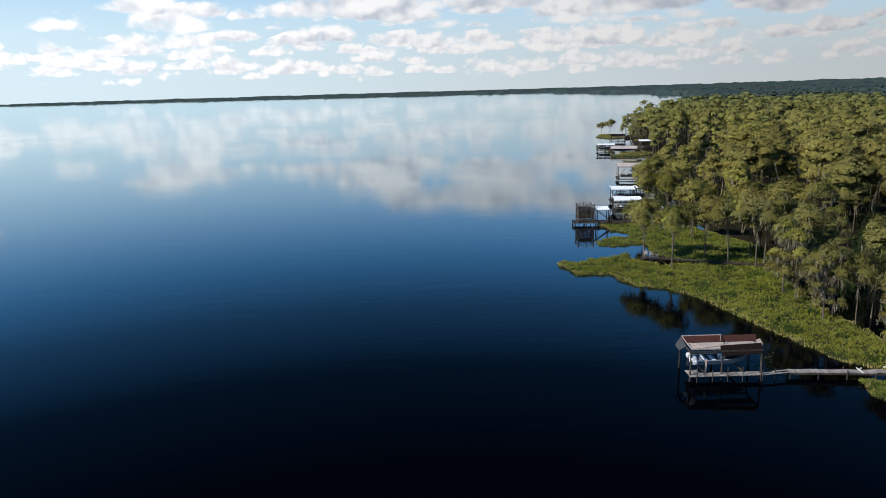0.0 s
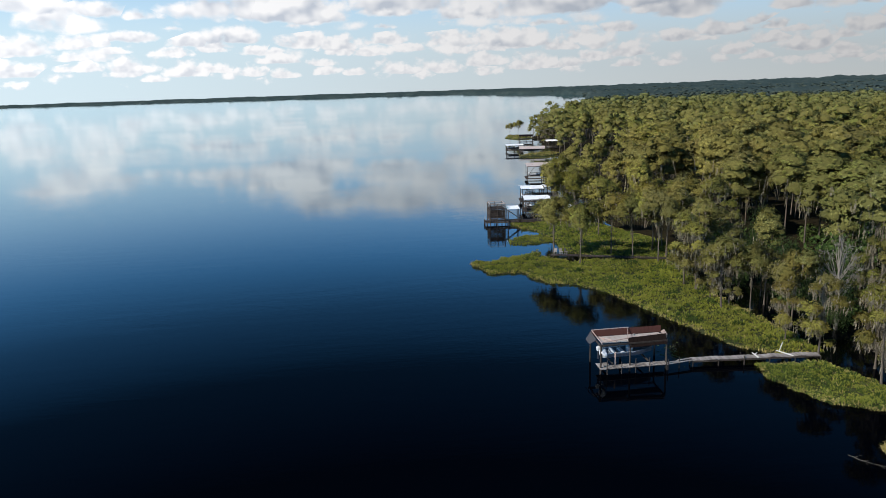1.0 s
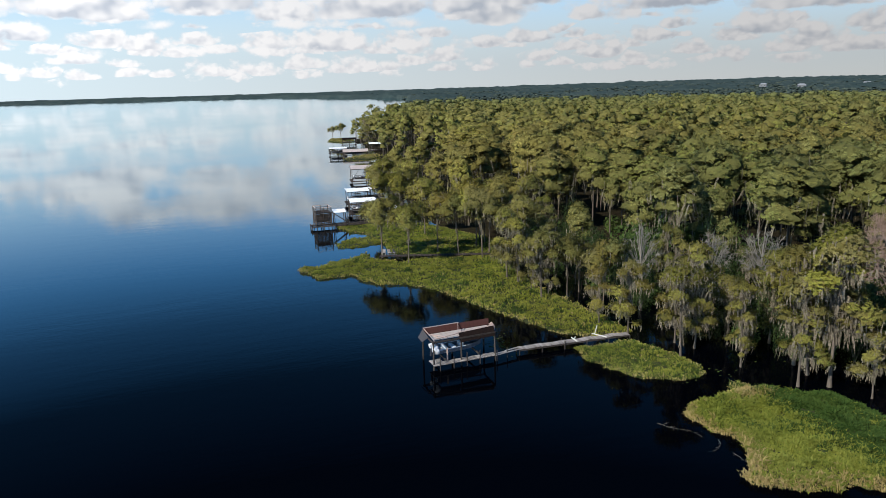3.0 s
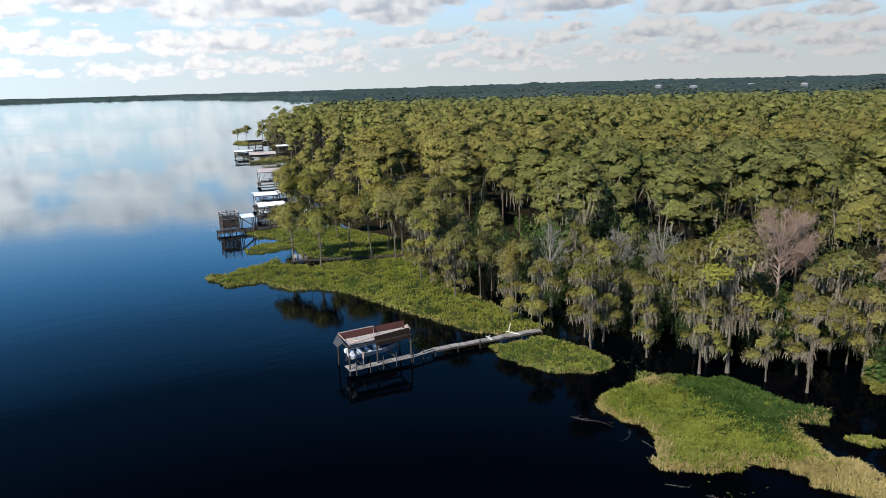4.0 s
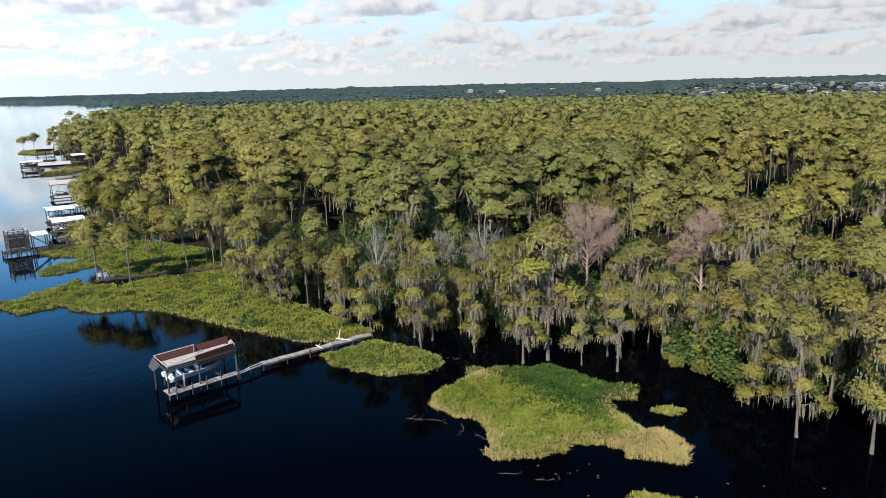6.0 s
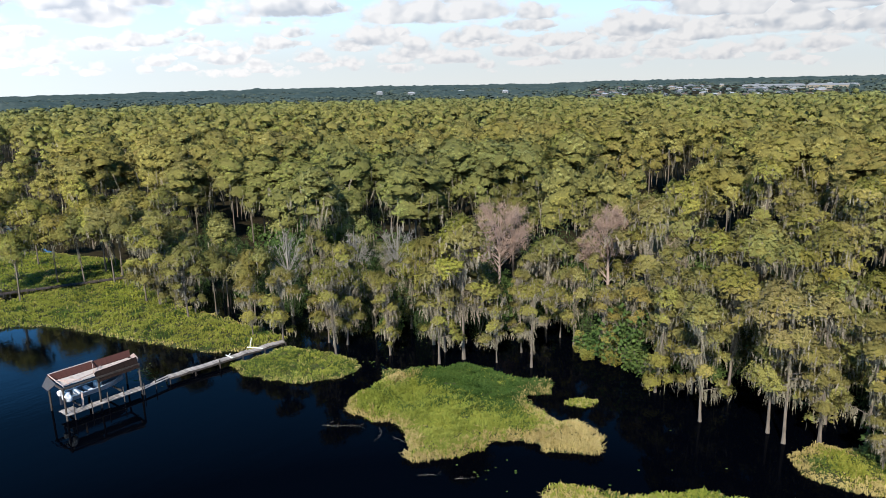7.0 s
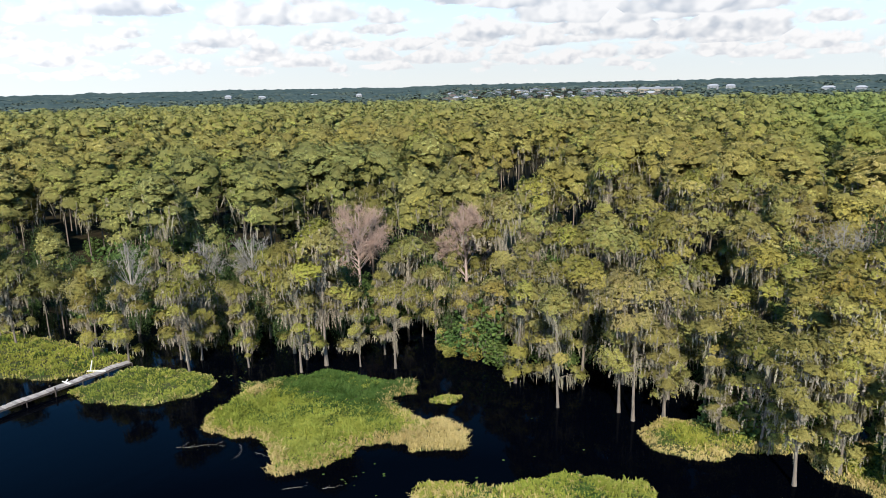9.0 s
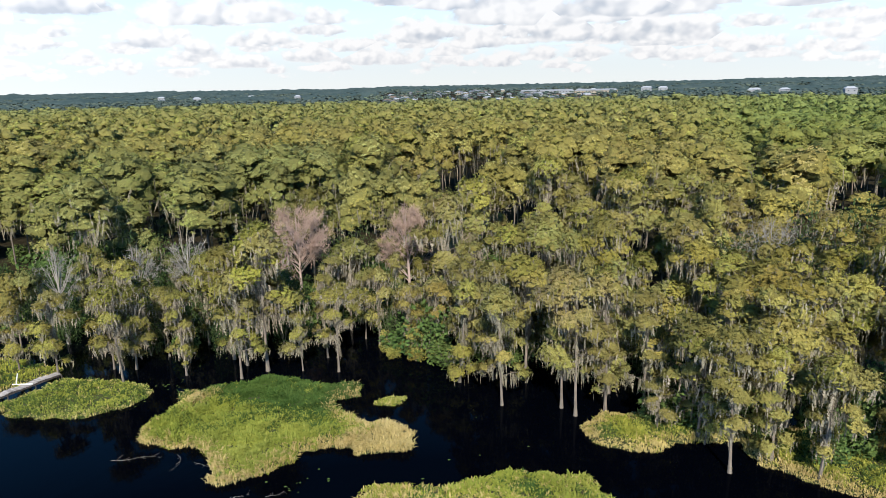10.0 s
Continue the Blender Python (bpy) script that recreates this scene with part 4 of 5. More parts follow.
# undergrowth
BUSHES = [shrub("shrub", 70 + i, s, HARDWOOD, "dark green broadleaf bush in the swamp undergrowth") for i, s in enumerate((2.2, 2.8, 1.8))]
first = True
shrubs = []
for k in range(95):
    y = rng.uniform(-18, 112)
    x = front(y) + rng.uniform(5, 34)
    if math.degrees(math.atan2(x, y)) > 102:
        continue
    shrubs.append((x, y, rng.uniform(0.7, 1.5)))
shrubs += [(55.5, 6.5, 0.9), (56, 3.5, 1.0), (54.5, -1.5, 0.8), (53, -5, 0.8), (57, 0, 1.2), (55, -7, 1.0), (60, 27, 0.9), (61.5, 29.5, 1.1), (62, 33, 1.2), (62.5, 24, 1.0)]
for n, (x, y, s) in enumerate(shrubs):
    b = BUSHES[n % 3]
    m = pose(x, y, 0.05, 0, 0, rng.uniform(0, 360)) @ Matrix.Diagonal((s, s, s * rng.uniform(0.8, 1.2), 1))
    if n < 3:
        b.matrix_basis = m
    else:
        copy_thing(b, m)
# low yellow-green shrubs at the water's edge
LOW = shrub("shrub", 74, 1.5, CYPRESS, "low yellow-green bush at the edge of dark water", 60)
for n, (x, y, s) in enumerate(((60.2, 30.2, 0.9), (60.0, 32.6, 0.8), (60.8, 27.8, 0.9), (62.2, 31.4, 1.2), (62.4, 28.8, 1.1), (61.6, 34.0, 1.0))):
    m = pose(x, y, 0.03, 0, 0, 50 * n) @ Matrix.Diagonal((s, s, s * 0.9, 1))
    if n == 0:
        LOW.matrix_basis = m
    else:
        copy_thing(LOW, m)
# dark evergreen hardwoods deep in the wood
UNDER = []
for k in range(40):
    y = -14 + 3.1 * k
    UNDER.append((float(front(y)) + rng.uniform(5, 13), y + rng.uniform(-1, 1), rng.uniform(1.5, 2.3)))
OAK = shrub("broadleaf_tree", 75, 6.0, DARK_HARDWOOD, "dark green broadleaf tree among the cypress", 150)
tagged(OAK, "dark green broadleaf tree among the cypress", "tree", "dark broadleaf trees of the wood")
for n, (x, y, s) in enumerate([(86, 2, 3.4), (83, -6, 3.4), (79, 1, 2.9), (78, -4, 2.9), (88, -8, 3.8), (71.5, 44, 2.9), (69.5, 45.5, 2.3), (72, 58, 2.4), (66, 70, 2.6)] + UNDER):
    m = pose(x, y, 0.0, 0, 0, 70 * n) @ Matrix.Diagonal((s * 0.26, s * 0.26, s * 0.38, 1))
    if n == 0:
        OAK.matrix_basis = m
    else:
        copy_thing(OAK, m)


def town(x, y):
    r, az = math.hypot(x, y), math.degrees(math.atan2(x, y))
    return 760 < r < 2000 and 61.5 < az < 81 or 1150 < r < 1560 and 57.6 < az < 62.5


def wood(name, label, r0, r1, spacing, leaves, leaf, mosses, low, high, sides, pads, mat=FAR_LEAF):
    """Trees further off, joined: crowns, trunks and moss."""
    rng = np.random.default_rng(int(r0))
    kinds = []
    for s in range(8):
        reach = (3.0, 3.7, 2.7, 3.4)[s % 4]
        p, face, core = pad_tree(rng, 15.0, reach, pads, leaves) if pads else dome_tree(rng, 15.0, reach, 1, leaves)
        c = leaf_quads(rng, p, leaf, 0.46, face, 0.3)
        seg = cypress_frame(rng, 15.0, reach, 0.4)[0]
        under = p[p[:, 2] < np.median(p[:, 2])]
        tops = under[rng.integers(0, len(under), max(mosses, 1))]
        kinds.append((c, moss_quads(rng, tops, 2.4, 0.12 + 0.06 * leaf), seg[:7], core, face))
    crowns, faces, moss, trunks, cv, cf, cn, total = [], [], [], [], [], [], [], 0
    r = r0
    near = np.array([p[:2] for p in placed])
    while r < r1:
        step = spacing(r)
        for az in np.arange(-42 if r > 2000 else 14, 104, math.degrees(step / r)):
            a = math.radians(az + rng.uniform(-0.45, 0.45) * math.degrees(step / r))
            q = r + rng.uniform(-0.45, 0.45) * step
            x, y = q * math.sin(a), q * math.cos(a)
            if x < front(y) + 1.0 or shore_distance(x, y) < 1 or town(x, y) and rng.uniform() > 0.42:
                continue
            if r < 96 and open_height(x, y, 99) < 99:
                continue
            if r < 95 and 33 < az < 62:
                continue
            if r < 140 and ((near[:, 0] - x) ** 2 + (near[:, 1] - y) ** 2).min() < 8:
                continue
            stand = noise.fractal((x * 0.035, y * 0.035, 3.0), 1.0, 2.0, 3)
            if r < 430 and stand < -0.32:
                continue
            c, ms, seg, core, face = kinds[int(rng.integers(0, 8))]
            wide = min(max(1.0, step / 6.6), 3.4)
            edge = min(1.0, 0.62 + 0.02 * (x - front(y)))
            s = min(1.17, (low + (high - low) * rng.uniform() ** 0.8) * edge * (1 + 0.42 * stand))
            wide *= rng.uniform(0.8, 1.25)
            t = rng.uniform(0, 2 * math.pi)
            m = np.array([[math.cos(t) * wide, -math.sin(t) * wide, 0], [math.sin(t) * wide, math.cos(t) * wide, 0], [0, 0, 1]]) * s
            o = np.array([x, y, hill(x, y) - (4.5 * s if r > 800 else 0)])
            spin = np.array([[math.cos(t), -math.sin(t), 0], [math.sin(t), math.cos(t), 0], [0, 0, 1]])
            crowns.append(c @ m.T + o)
            faces.append(face @ spin.T)
            cn.append(core[2] @ spin.T)
            cv.append(core[0] @ m.T + o)
            cf.append(core[1] + total)
            total += len(core[0])
            if mosses:
                moss.append(ms @ m.T + o)
                trunks += [(m @ a0 + o, m @ b0 + o, ra, rb) for a0, b0, ra, rb in (seg[3], seg[4], seg[5])]
        r += step * 0.92
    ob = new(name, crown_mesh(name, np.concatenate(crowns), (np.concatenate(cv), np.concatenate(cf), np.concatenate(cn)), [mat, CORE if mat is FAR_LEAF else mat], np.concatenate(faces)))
    tagged(ob, label, "woods", kind="stuff")
    if moss:
        tagged(new("moss", quads_mesh("moss", np.concatenate(moss), [MOSS])), kind="stuff").parent = ob
        v, f = tubes(trunks, sides)
        tagged(new("trunks", mesh_of("trunks", v, f, [BARK], True)), kind="stuff").parent = ob


wood("cypress_woods", "dense green cypress swamp with hanging moss", 78, 190, lambda r: 7.0, 31, 0.56, 60, 0.55, 1.36, 4, 11)
wood("cypress_woods", "dense green cypress swamp, further off", 190, 420, lambda r: 7.3, 6, 1.15, 10, 0.52, 1.26, 3, 6)
wood("distant_woods", "distant green tree tops of the swamp", 420, 820, lambda r: 7.4 + (r - 420) * 0.012, 14, 1.7, 0, 0.52, 0.90, 3, 0)
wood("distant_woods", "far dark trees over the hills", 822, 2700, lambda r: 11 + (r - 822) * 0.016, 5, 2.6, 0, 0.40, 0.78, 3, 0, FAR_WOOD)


def far_canopy():
    """Tree tops too far off to tell apart: one rough roof of leaves over the land."""
    rr = np.geomspace(1150, 4700, 60)
    aa = np.radians(np.linspace(-42, 106, 560))
    R, A = np.meshgrid(rr, aa, indexing="ij")
    g = np.random.default_rng(3)
    R = R * (1 + g.uniform(-0.008, 0.008, R.shape))
    x, y = R * np.sin(A), R * np.cos(A)
    d = shore_distance(x, y)
    az = np.degrees(A)
    clear = (R > 1000) & (R < 1980) & (az > 62) & (az < 80) | (R > 1180) & (R < 1560) & (az > 57.6) & (az < 62.5)
    grove = np.array([noise.fractal((a * 0.006, b * 0.006, 4.0), 1.0, 2.0, 3) for a, b in zip(x.ravel(), y.ravel())]).reshape(x.shape)
    east = np.clip((az - 10) / 25, 0, 1)
    z = hill(x, y) + 7 - 2.5 * east + (3.5 + 4.5 * east) * grove + g.uniform(-1, 1, x.shape) ** 3 * (2.0 + 3.0 * east) + 2.5 * np.sin(x * 0.011) * np.cos(y * 0.013)
    z = np.where((d > 4) & ~clear, z, -3)
    z[0] = hill(x[0], y[0]) - 2
    n, k = x.shape
    i, j = np.meshgrid(np.arange(n - 1), np.arange(k - 1), indexing="ij")
    f = np.stack([i * k + j, (i + 1) * k + j, (i + 1) * k + j + 1, i * k + j + 1], -1).reshape(-1, 4)
    f = f[(z.ravel()[f] > 0).any(1)]
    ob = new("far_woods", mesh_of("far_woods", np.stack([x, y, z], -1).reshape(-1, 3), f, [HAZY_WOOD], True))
    tagged(ob, "far wooded shore and hills on the horizon", "woods", kind="stuff")


far_canopy()


def meadow(az0, az1, r0, r1, label):
    """A mown field on the far slope, following the land."""
    R, A = np.meshgrid(np.linspace(r0, r1, 10), np.radians(np.linspace(az0, az1, 12)), indexing="ij")
    R = R * (1 + 0.02 * np.sin(A * 90))
    x, y = R * np.sin(A), R * np.cos(A)
    i, j = np.meshgrid(np.arange(9), np.arange(11), indexing="ij")
    f = np.stack([i * 12 + j, i * 12 + j + 1, (i + 1) * 12 + j + 1, (i + 1) * 12 + j], -1).reshape(-1, 4)
    ob = new("field", mesh_of("field", np.stack([x, y, hill(x, y) + 2.2], -1).reshape(-1, 3), f, [FIELD_GRASS], True))
    tagged(ob, label, "field", kind="structure")


def field_material():
    m = Nodes("field_grass")
    p = m.position()
    c = m.ramp(m.noise(p, 0.02, 5.0, 0.6), (0.3, (0.065, 0.095, 0.040)), (0.7, (0.125, 0.140, 0.068)))
    return m.finish(c, 0.95, spec=0.1)


FIELD_GRASS = field_material()
meadow(58.2, 62.2, 1220, 1500, "pale green mown field on the far slope")
meadow(64.0, 66.5, 1560, 1800, "pale green mown field above the town")

# ---- timber, roofs and paint ----
GREY_WOOD = wood_material("weathered_grey_planks", (0.13, 0.115, 0.105), (0.40, 0.37, 0.35))
POST_WOOD = wood_material("dark_wet_posts", (0.022, 0.018, 0.016), (0.085, 0.07, 0.06), 2)
PALE_WOOD = wood_material("pale_pink_boards", (0.30, 0.22, 0.19), (0.50, 0.40, 0.36))
BROWN_ROOF = sheet_metal("faded_brown_roofing", (0.055, 0.024, 0.020), (0.03, 0.017, 0.015), 0.05, 0.9, 0.04)
DARK_ROOF = sheet_metal("dark_brown_roofing", (0.012, 0.008, 0.007), (0.008, 0.006, 0.006), 0.05, 0.9, 0.03)
BEIGE_SHEET = sheet_metal("bleached_roof_boards", (0.36, 0.31, 0.27), (0.24, 0.19, 0.16), 0.08, 0.85)
WHITE_ROOF = sheet_metal("white_roof_sheets", (0.78, 0.79, 0.80), (0.55, 0.50, 0.46), 0.0, 0.4)
TAN_ROOF = sheet_metal("weathered_tan_roof", (0.42, 0.36, 0.33), (0.30, 0.20, 0.16), 0.10, 0.7)
GREY_SHEET = sheet_metal("grey_end_sheet", (0.05, 0.05, 0.055), (0.04, 0.035, 0.03), 0.05, 0.8, 0.05)
GELCOAT = sheet_metal("white_boat_gelcoat", (0.52, 0.53, 0.55), (0.40, 0.40, 0.40), 0.0, 0.3)
BLUE_PAINT = sheet_metal("blue_grey_hull_paint", (0.09, 0.11, 0.14), (0.06, 0.075, 0.10), 0.02, 0.3)
DARK_PAINT = sheet_metal("dark_hull_paint", (0.03, 0.032, 0.04), (0.05, 0.05, 0.05), 0.02, 0.35)
WHITE_PIPE = sheet_metal("white_plastic_pipe", (0.62, 0.62, 0.58), (0.5, 0.48, 0.44), 0.0, 0.5)


def slab(bm, corners, thick):
    """A thick sheet on four corners given in order, upper side first."""
    c = [Vector(p) for p in corners]
    n = (c[1] - c[0]).cross(c[-1] - c[0]).normalized() * thick
    top = [bm.verts.new(p) for p in c]
    low = [bm.verts.new(p - n) for p in c]
    bm.faces.new(top)
    bm.faces.new(low[::-1])
    for i in range(len(c)):
        k = (i + 1) % len(c)
        bm.faces.new((top[k], top[i], low[i], low[k]))


def ribbed(bm, a, b, c, d, ribs, thick=0.03, rib=0.03):
    """A sheet roof a-b-c-d, one folded piece, with raised ribs that run from edge a-b to edge d-c."""
    a, b, c, d = (Vector(p) for p in (a, b, c, d))
    n = (b - a).cross(d - a).normalized()
    half = 0.022 / (b - a).length
    fold = []
    for i in range(ribs + 1):
        f = min(max(i / ribs, half), 1 - half)
        fold += [(f - half, 0), (f - half, rib), (f + half, rib), (f + half, 0)]
    top = [(bm.verts.new(a.lerp(b, f) + n * h), bm.verts.new(d.lerp(c, f) + n * h)) for f, h in fold]
    low = [(bm.verts.new(a.lerp(b, f) - n * thick), bm.verts.new(d.lerp(c, f) - n * thick)) for f, h in (fold[0], fold[-1])]
    for (p, q), (r, s) in zip(top, top[1:]):
        bm.faces.new((p, r, s, q))
    (p, q), (r, s) = low
    bm.faces.new((r, p, q, s))
    bm.faces.new([p] + [r] + [v[0] for v in top[::-1]])
    bm.faces.new([s] + [q] + [v[1] for v in top])
    bm.faces.new((p, top[0][0], top[0][1], q))
    bm.faces.new((r, s, top[-1][1], top[-1][0]))


def loft_boat(length, beam_w, depth):
    """A small open boat: hull with flared bow and an inner floor, bow along +x."""
    bm = bmesh.new()
    rows = []
    for i in range(11):
        f = i / 10
        half = beam_w / 2 * (1 - max(0, (f - 0.55) / 0.45) ** 2.2) + 0.02
        sheer = depth * (1 + 0.28 * f * f)
        keel = depth * 0.42 * max(0, (f - 0.6) / 0.4) ** 2
        x = length * (f - 0.5)
        rows.append([bm.verts.new(p) for p in ((x, -half, sheer), (x, -half * 0.86, depth * 0.35 + keel * 0.6), (x, 0, keel), (x, half * 0.86, depth * 0.35 + keel * 0.6), (x, half, sheer),
                                               (x, half * 0.86, sheer - 0.02), (x, half * 0.74, depth * 0.5 + keel * 0.5), (x, -half * 0.74, depth * 0.5 + keel * 0.5), (x, -half * 0.86, sheer - 0.02))])
    for r, s in zip(rows, rows[1:]):
        for k in range(9):
            bm.faces.new((r[k], r[(k + 1) % 9], s[(k + 1) % 9], s[k]))
    bm.faces.new(rows[0][::-1])
    bm.faces.new(rows[-1])
    bmesh.ops.recalc_face_normals(bm, faces=bm.faces)
    return bm


def motor_boat(at, turn, length, width, hull_mat, label, canopy=None):
    boat = new("motor_boat")
    boat.matrix_basis = pose(*at, 0, 0, turn)
    tagged(boat, label, "boat")
    part("hull", loft_boat(length, width, 0.62), hull_mat, boat)
    bm = bmesh.new()
    for s in (-1, 1):
        beam(bm, (-length * 0.48, s * width * 0.5, 0.64), (length * 0.1, s * width * 0.5, 0.66), 0.08, 0.06)
    beam(bm, (-length * 0.495, -width * 0.46, 0.62), (-length * 0.495, width * 0.46, 0.62), 0.1, 0.08)
    part("gunwale", bm, GELCOAT, boat, "white rubbing strake")
    bm = bmesh.new()
    box(bm, (0.5, 0.7, 0.55), (length * 0.05, 0, 0.62), bevel=0.06)
    part("console", bm, GELCOAT, boat)
    for x in (-0.28, -0.12):
        bm = bmesh.new()
        box(bm, (0.42, width * 0.7, 0.34), (length * x, 0, 0.5), bevel=0.06)
        part("seat", bm, GELCOAT, boat)
    motor = bmesh.new()
    box(motor, (0.42, 0.34, 0.5), (-length * 0.5 - 0.28, 0, 0.95), (0, -12, 0), 0.1)
    motor = part("outboard_motor", motor, GELCOAT, boat, "white outboard motor cowl")
    bm = bmesh.new()
    beam(bm, (-length * 0.5 - 0.25, 0, 0.75), (-length * 0.5 - 0.32, 0, -0.1), 0.12, 0.16)
    part("leg", bm, DARK_PAINT, motor)
    if canopy:
        bm = bmesh.new()
        slab(bm, ((-1.1, -width * 0.45, 1.75), (0.9, -width * 0.45, 1.8), (0.9, width * 0.45, 1.8), (-1.1, width * 0.45, 1.75)), 0.05)
        part("canopy", bm, canopy, boat)
        for x, y in ((-1, -0.4), (-1, 0.4), (0.8, -0.4), (0.8, 0.4)):
            bm = bmesh.new()
            pole(bm, (x, y * width, 0.6), (x, y * width, 1.76), 0.02, 0.02, 6)
            part("pole", bm, GELCOAT, boat)
    return boat


def old_boathouse():
    """The half-unroofed boathouse at the end of the walkway."""
    h = new("boathouse")
    tagged(h, "derelict boathouse on posts with a broken brown roof over dark water", "boathouse")
    rng = random.Random(5)
    for x, y, top in ((22.35, 61.05, 2.9), (25.3, 61.15, 2.75), (28.95, 61.15, 2.85), (22.4, 64.3, 2.95), (25.6, 64.4, 2.95), (29.2, 64.4, 2.95)):
        bm = bmesh.new()
        pole(bm, (x, y, -1.4), (x + rng.uniform(-0.05, 0.05), y, top), 0.10, 0.085)
        part("post", bm, POST_WOOD, h)
    for a, b in (((22.3, 61.1, 2.86), (29.1, 61.2, 2.86)), ((22.3, 64.35, 2.95), (29.4, 64.45, 2.95)), ((22.35, 61.0, 2.8), (22.4, 64.4, 2.9)), ((29.0, 61.1, 2.8), (29.2, 64.5, 2.9))):
        bm = bmesh.new()
        beam(bm, a, b, 0.10, 0.16)
        part("beam", bm, POST_WOOD, h)
    # roof: tall brown back slope, bleached flat middle, dark front slope on the east half
    bm = bmesh.new()
    ribbed(bm, (22.45, 63.3, 2.98), (29.3, 63.3, 3.0), (29.65, 64.1, 3.36), (22.4, 64.1, 3.34), 16, 0.04)
    part("back_roof", bm, BROWN_ROOF, h, "faded red-brown back slope of the roof")
    for i in range(12):
        bm = bmesh.new()
        y = 61.52 + i * 0.150
        x1 = 25.35 if i < 3 else 29.05
        slab(bm, ((22.62 + 0.03 * (i % 3), y, 2.93), (x1, y, 2.95), (x1, y + 0.138, 2.955), (22.62 + 0.03 * (i % 3), y + 0.138, 2.935)), 0.03)
        part("roof_board", bm, BEIGE_SHEET, h, "sun-bleached beige roof board")
    bm = bmesh.new()
    ribbed(bm, (25.2, 60.95, 2.50), (28.95, 60.95, 2.62), (29.05, 61.65, 3.42), (25.25, 61.65, 3.24), 9, 0.04)
    part("front_roof", bm, DARK_ROOF, h, "dark brown front slope left on one half")
    bm = bmesh.new()
    slab(bm, ((29.12, 61.6, 2.95), (29.16, 61.6, 3.36), (29.3, 62.6, 3.5), (29.3, 63.4, 3.0)), 0.05)
    part("gable", bm, PALE_WOOD, h, "pale pinkish gable boards")
    bm = bmesh.new()
    slab(bm, ((22.38, 64.05, 3.3), (22.35, 62.3, 3.0), (21.75, 62.6, 2.5), (21.8, 63.9, 2.55)), 0.03)
    part("hip_roof", bm, GREY_SHEET, h, "grey sheet over the lake end")
    for a, b in (((22.42, 64.12, 3.38), (26.3, 64.12, 3.40)), ((22.45, 64.05, 3.36), (22.55, 61.4, 2.98)), ((22.6, 63.15, 3.04), (24.2, 61.45, 3.0)), ((22.9, 63.1, 3.02), (23.2, 61.45, 3.0)),
                 ((26.2, 64.1, 3.40), (25.2, 61.6, 3.3)), ((26.5, 63.2, 3.05), (25.3, 61.6, 3.28)), ((22.6, 61.48, 3.0), (25.3, 61.5, 3.28)), ((25.2, 61.66, 3.3), (29.08, 61.68, 3.48)), ((22.55, 61.4, 2.9), (23.1, 61.3, 1.9))):
        bm = bmesh.new()
        beam(bm, a, b, 0.05, 0.07)
        part("rafter", bm, PALE_WOOD, h)
    # dock round the slip
    for i in range(46):
        x = 22.25 + i * 0.146
        w = 1.55 if x < 23.3 else 0.85
        bm = bmesh.new()
        box(bm, (0.135, w + rng.uniform(-0.03, 0.03), 0.04), (x + 0.07, 60.7 + w / 2, 0.60 + rng.uniform(-0.008, 0.008)), (0, 0, rng.uniform(-1, 1)))
        part("plank", bm, GREY_WOOD, h)
    for y in (60.8, 61.45):
        bm = bmesh.new()
        beam(bm, (22.2, y, 0.53), (28.95, y, 0.53), 0.06, 0.09)
        part("joist", bm, POST_WOOD, h)
    for x in (22.9, 24.35, 25.75, 27.15, 28.85):
        bm = bmesh.new()
        pole(bm, (x, 60.74, -1.4), (x, 60.74, 1.45 if x != 24.35 else 1.2), 0.05, 0.045, 7)
        part("rail_post", bm, POST_WOOD, h)
    bm = bmesh.new()
    beam(bm, (23.9, 61.4, 0.6), (23.95, 61.45, 1.9), 0.16, 0.05)
    part("ladder_board", bm, PALE_WOOD, h)
    for x in (23.6, 27.2):
        bm = bmesh.new()
        beam(bm, (x, 61.2, 0.92), (x, 64.4, 0.92), 0.12, 0.14)
        part("lift_beam", bm, POST_WOOD, h)


old_boathouse()
motor_boat((25.6, 62.75, 1.02), 2, 5.3, 1.7, BLUE_PAINT, "blue-grey motor boat with white stripes hanging in the boathouse")
# white cover bundled on the boathouse's lake end
bm = bmesh.new()
bmesh.ops.create_icosphere(bm, subdivisions=3, radius=0.5)
for v in bm.verts:
    v.co *= 1 + 0.45 * noise.noise(v.co * 2.6)
    v.co = Vector((v.co.x * 0.75, v.co.y * 0.8, v.co.z * 0.85))
bmesh.ops.translate(bm, vec=(22.7, 61.25, 2.05), verts=bm.verts)
for f in bm.faces:
    f.smooth = True
tagged(part("tarpaulin", bm, GELCOAT), "crumpled white tarpaulin hanging at the boathouse end", "tarpaulin")


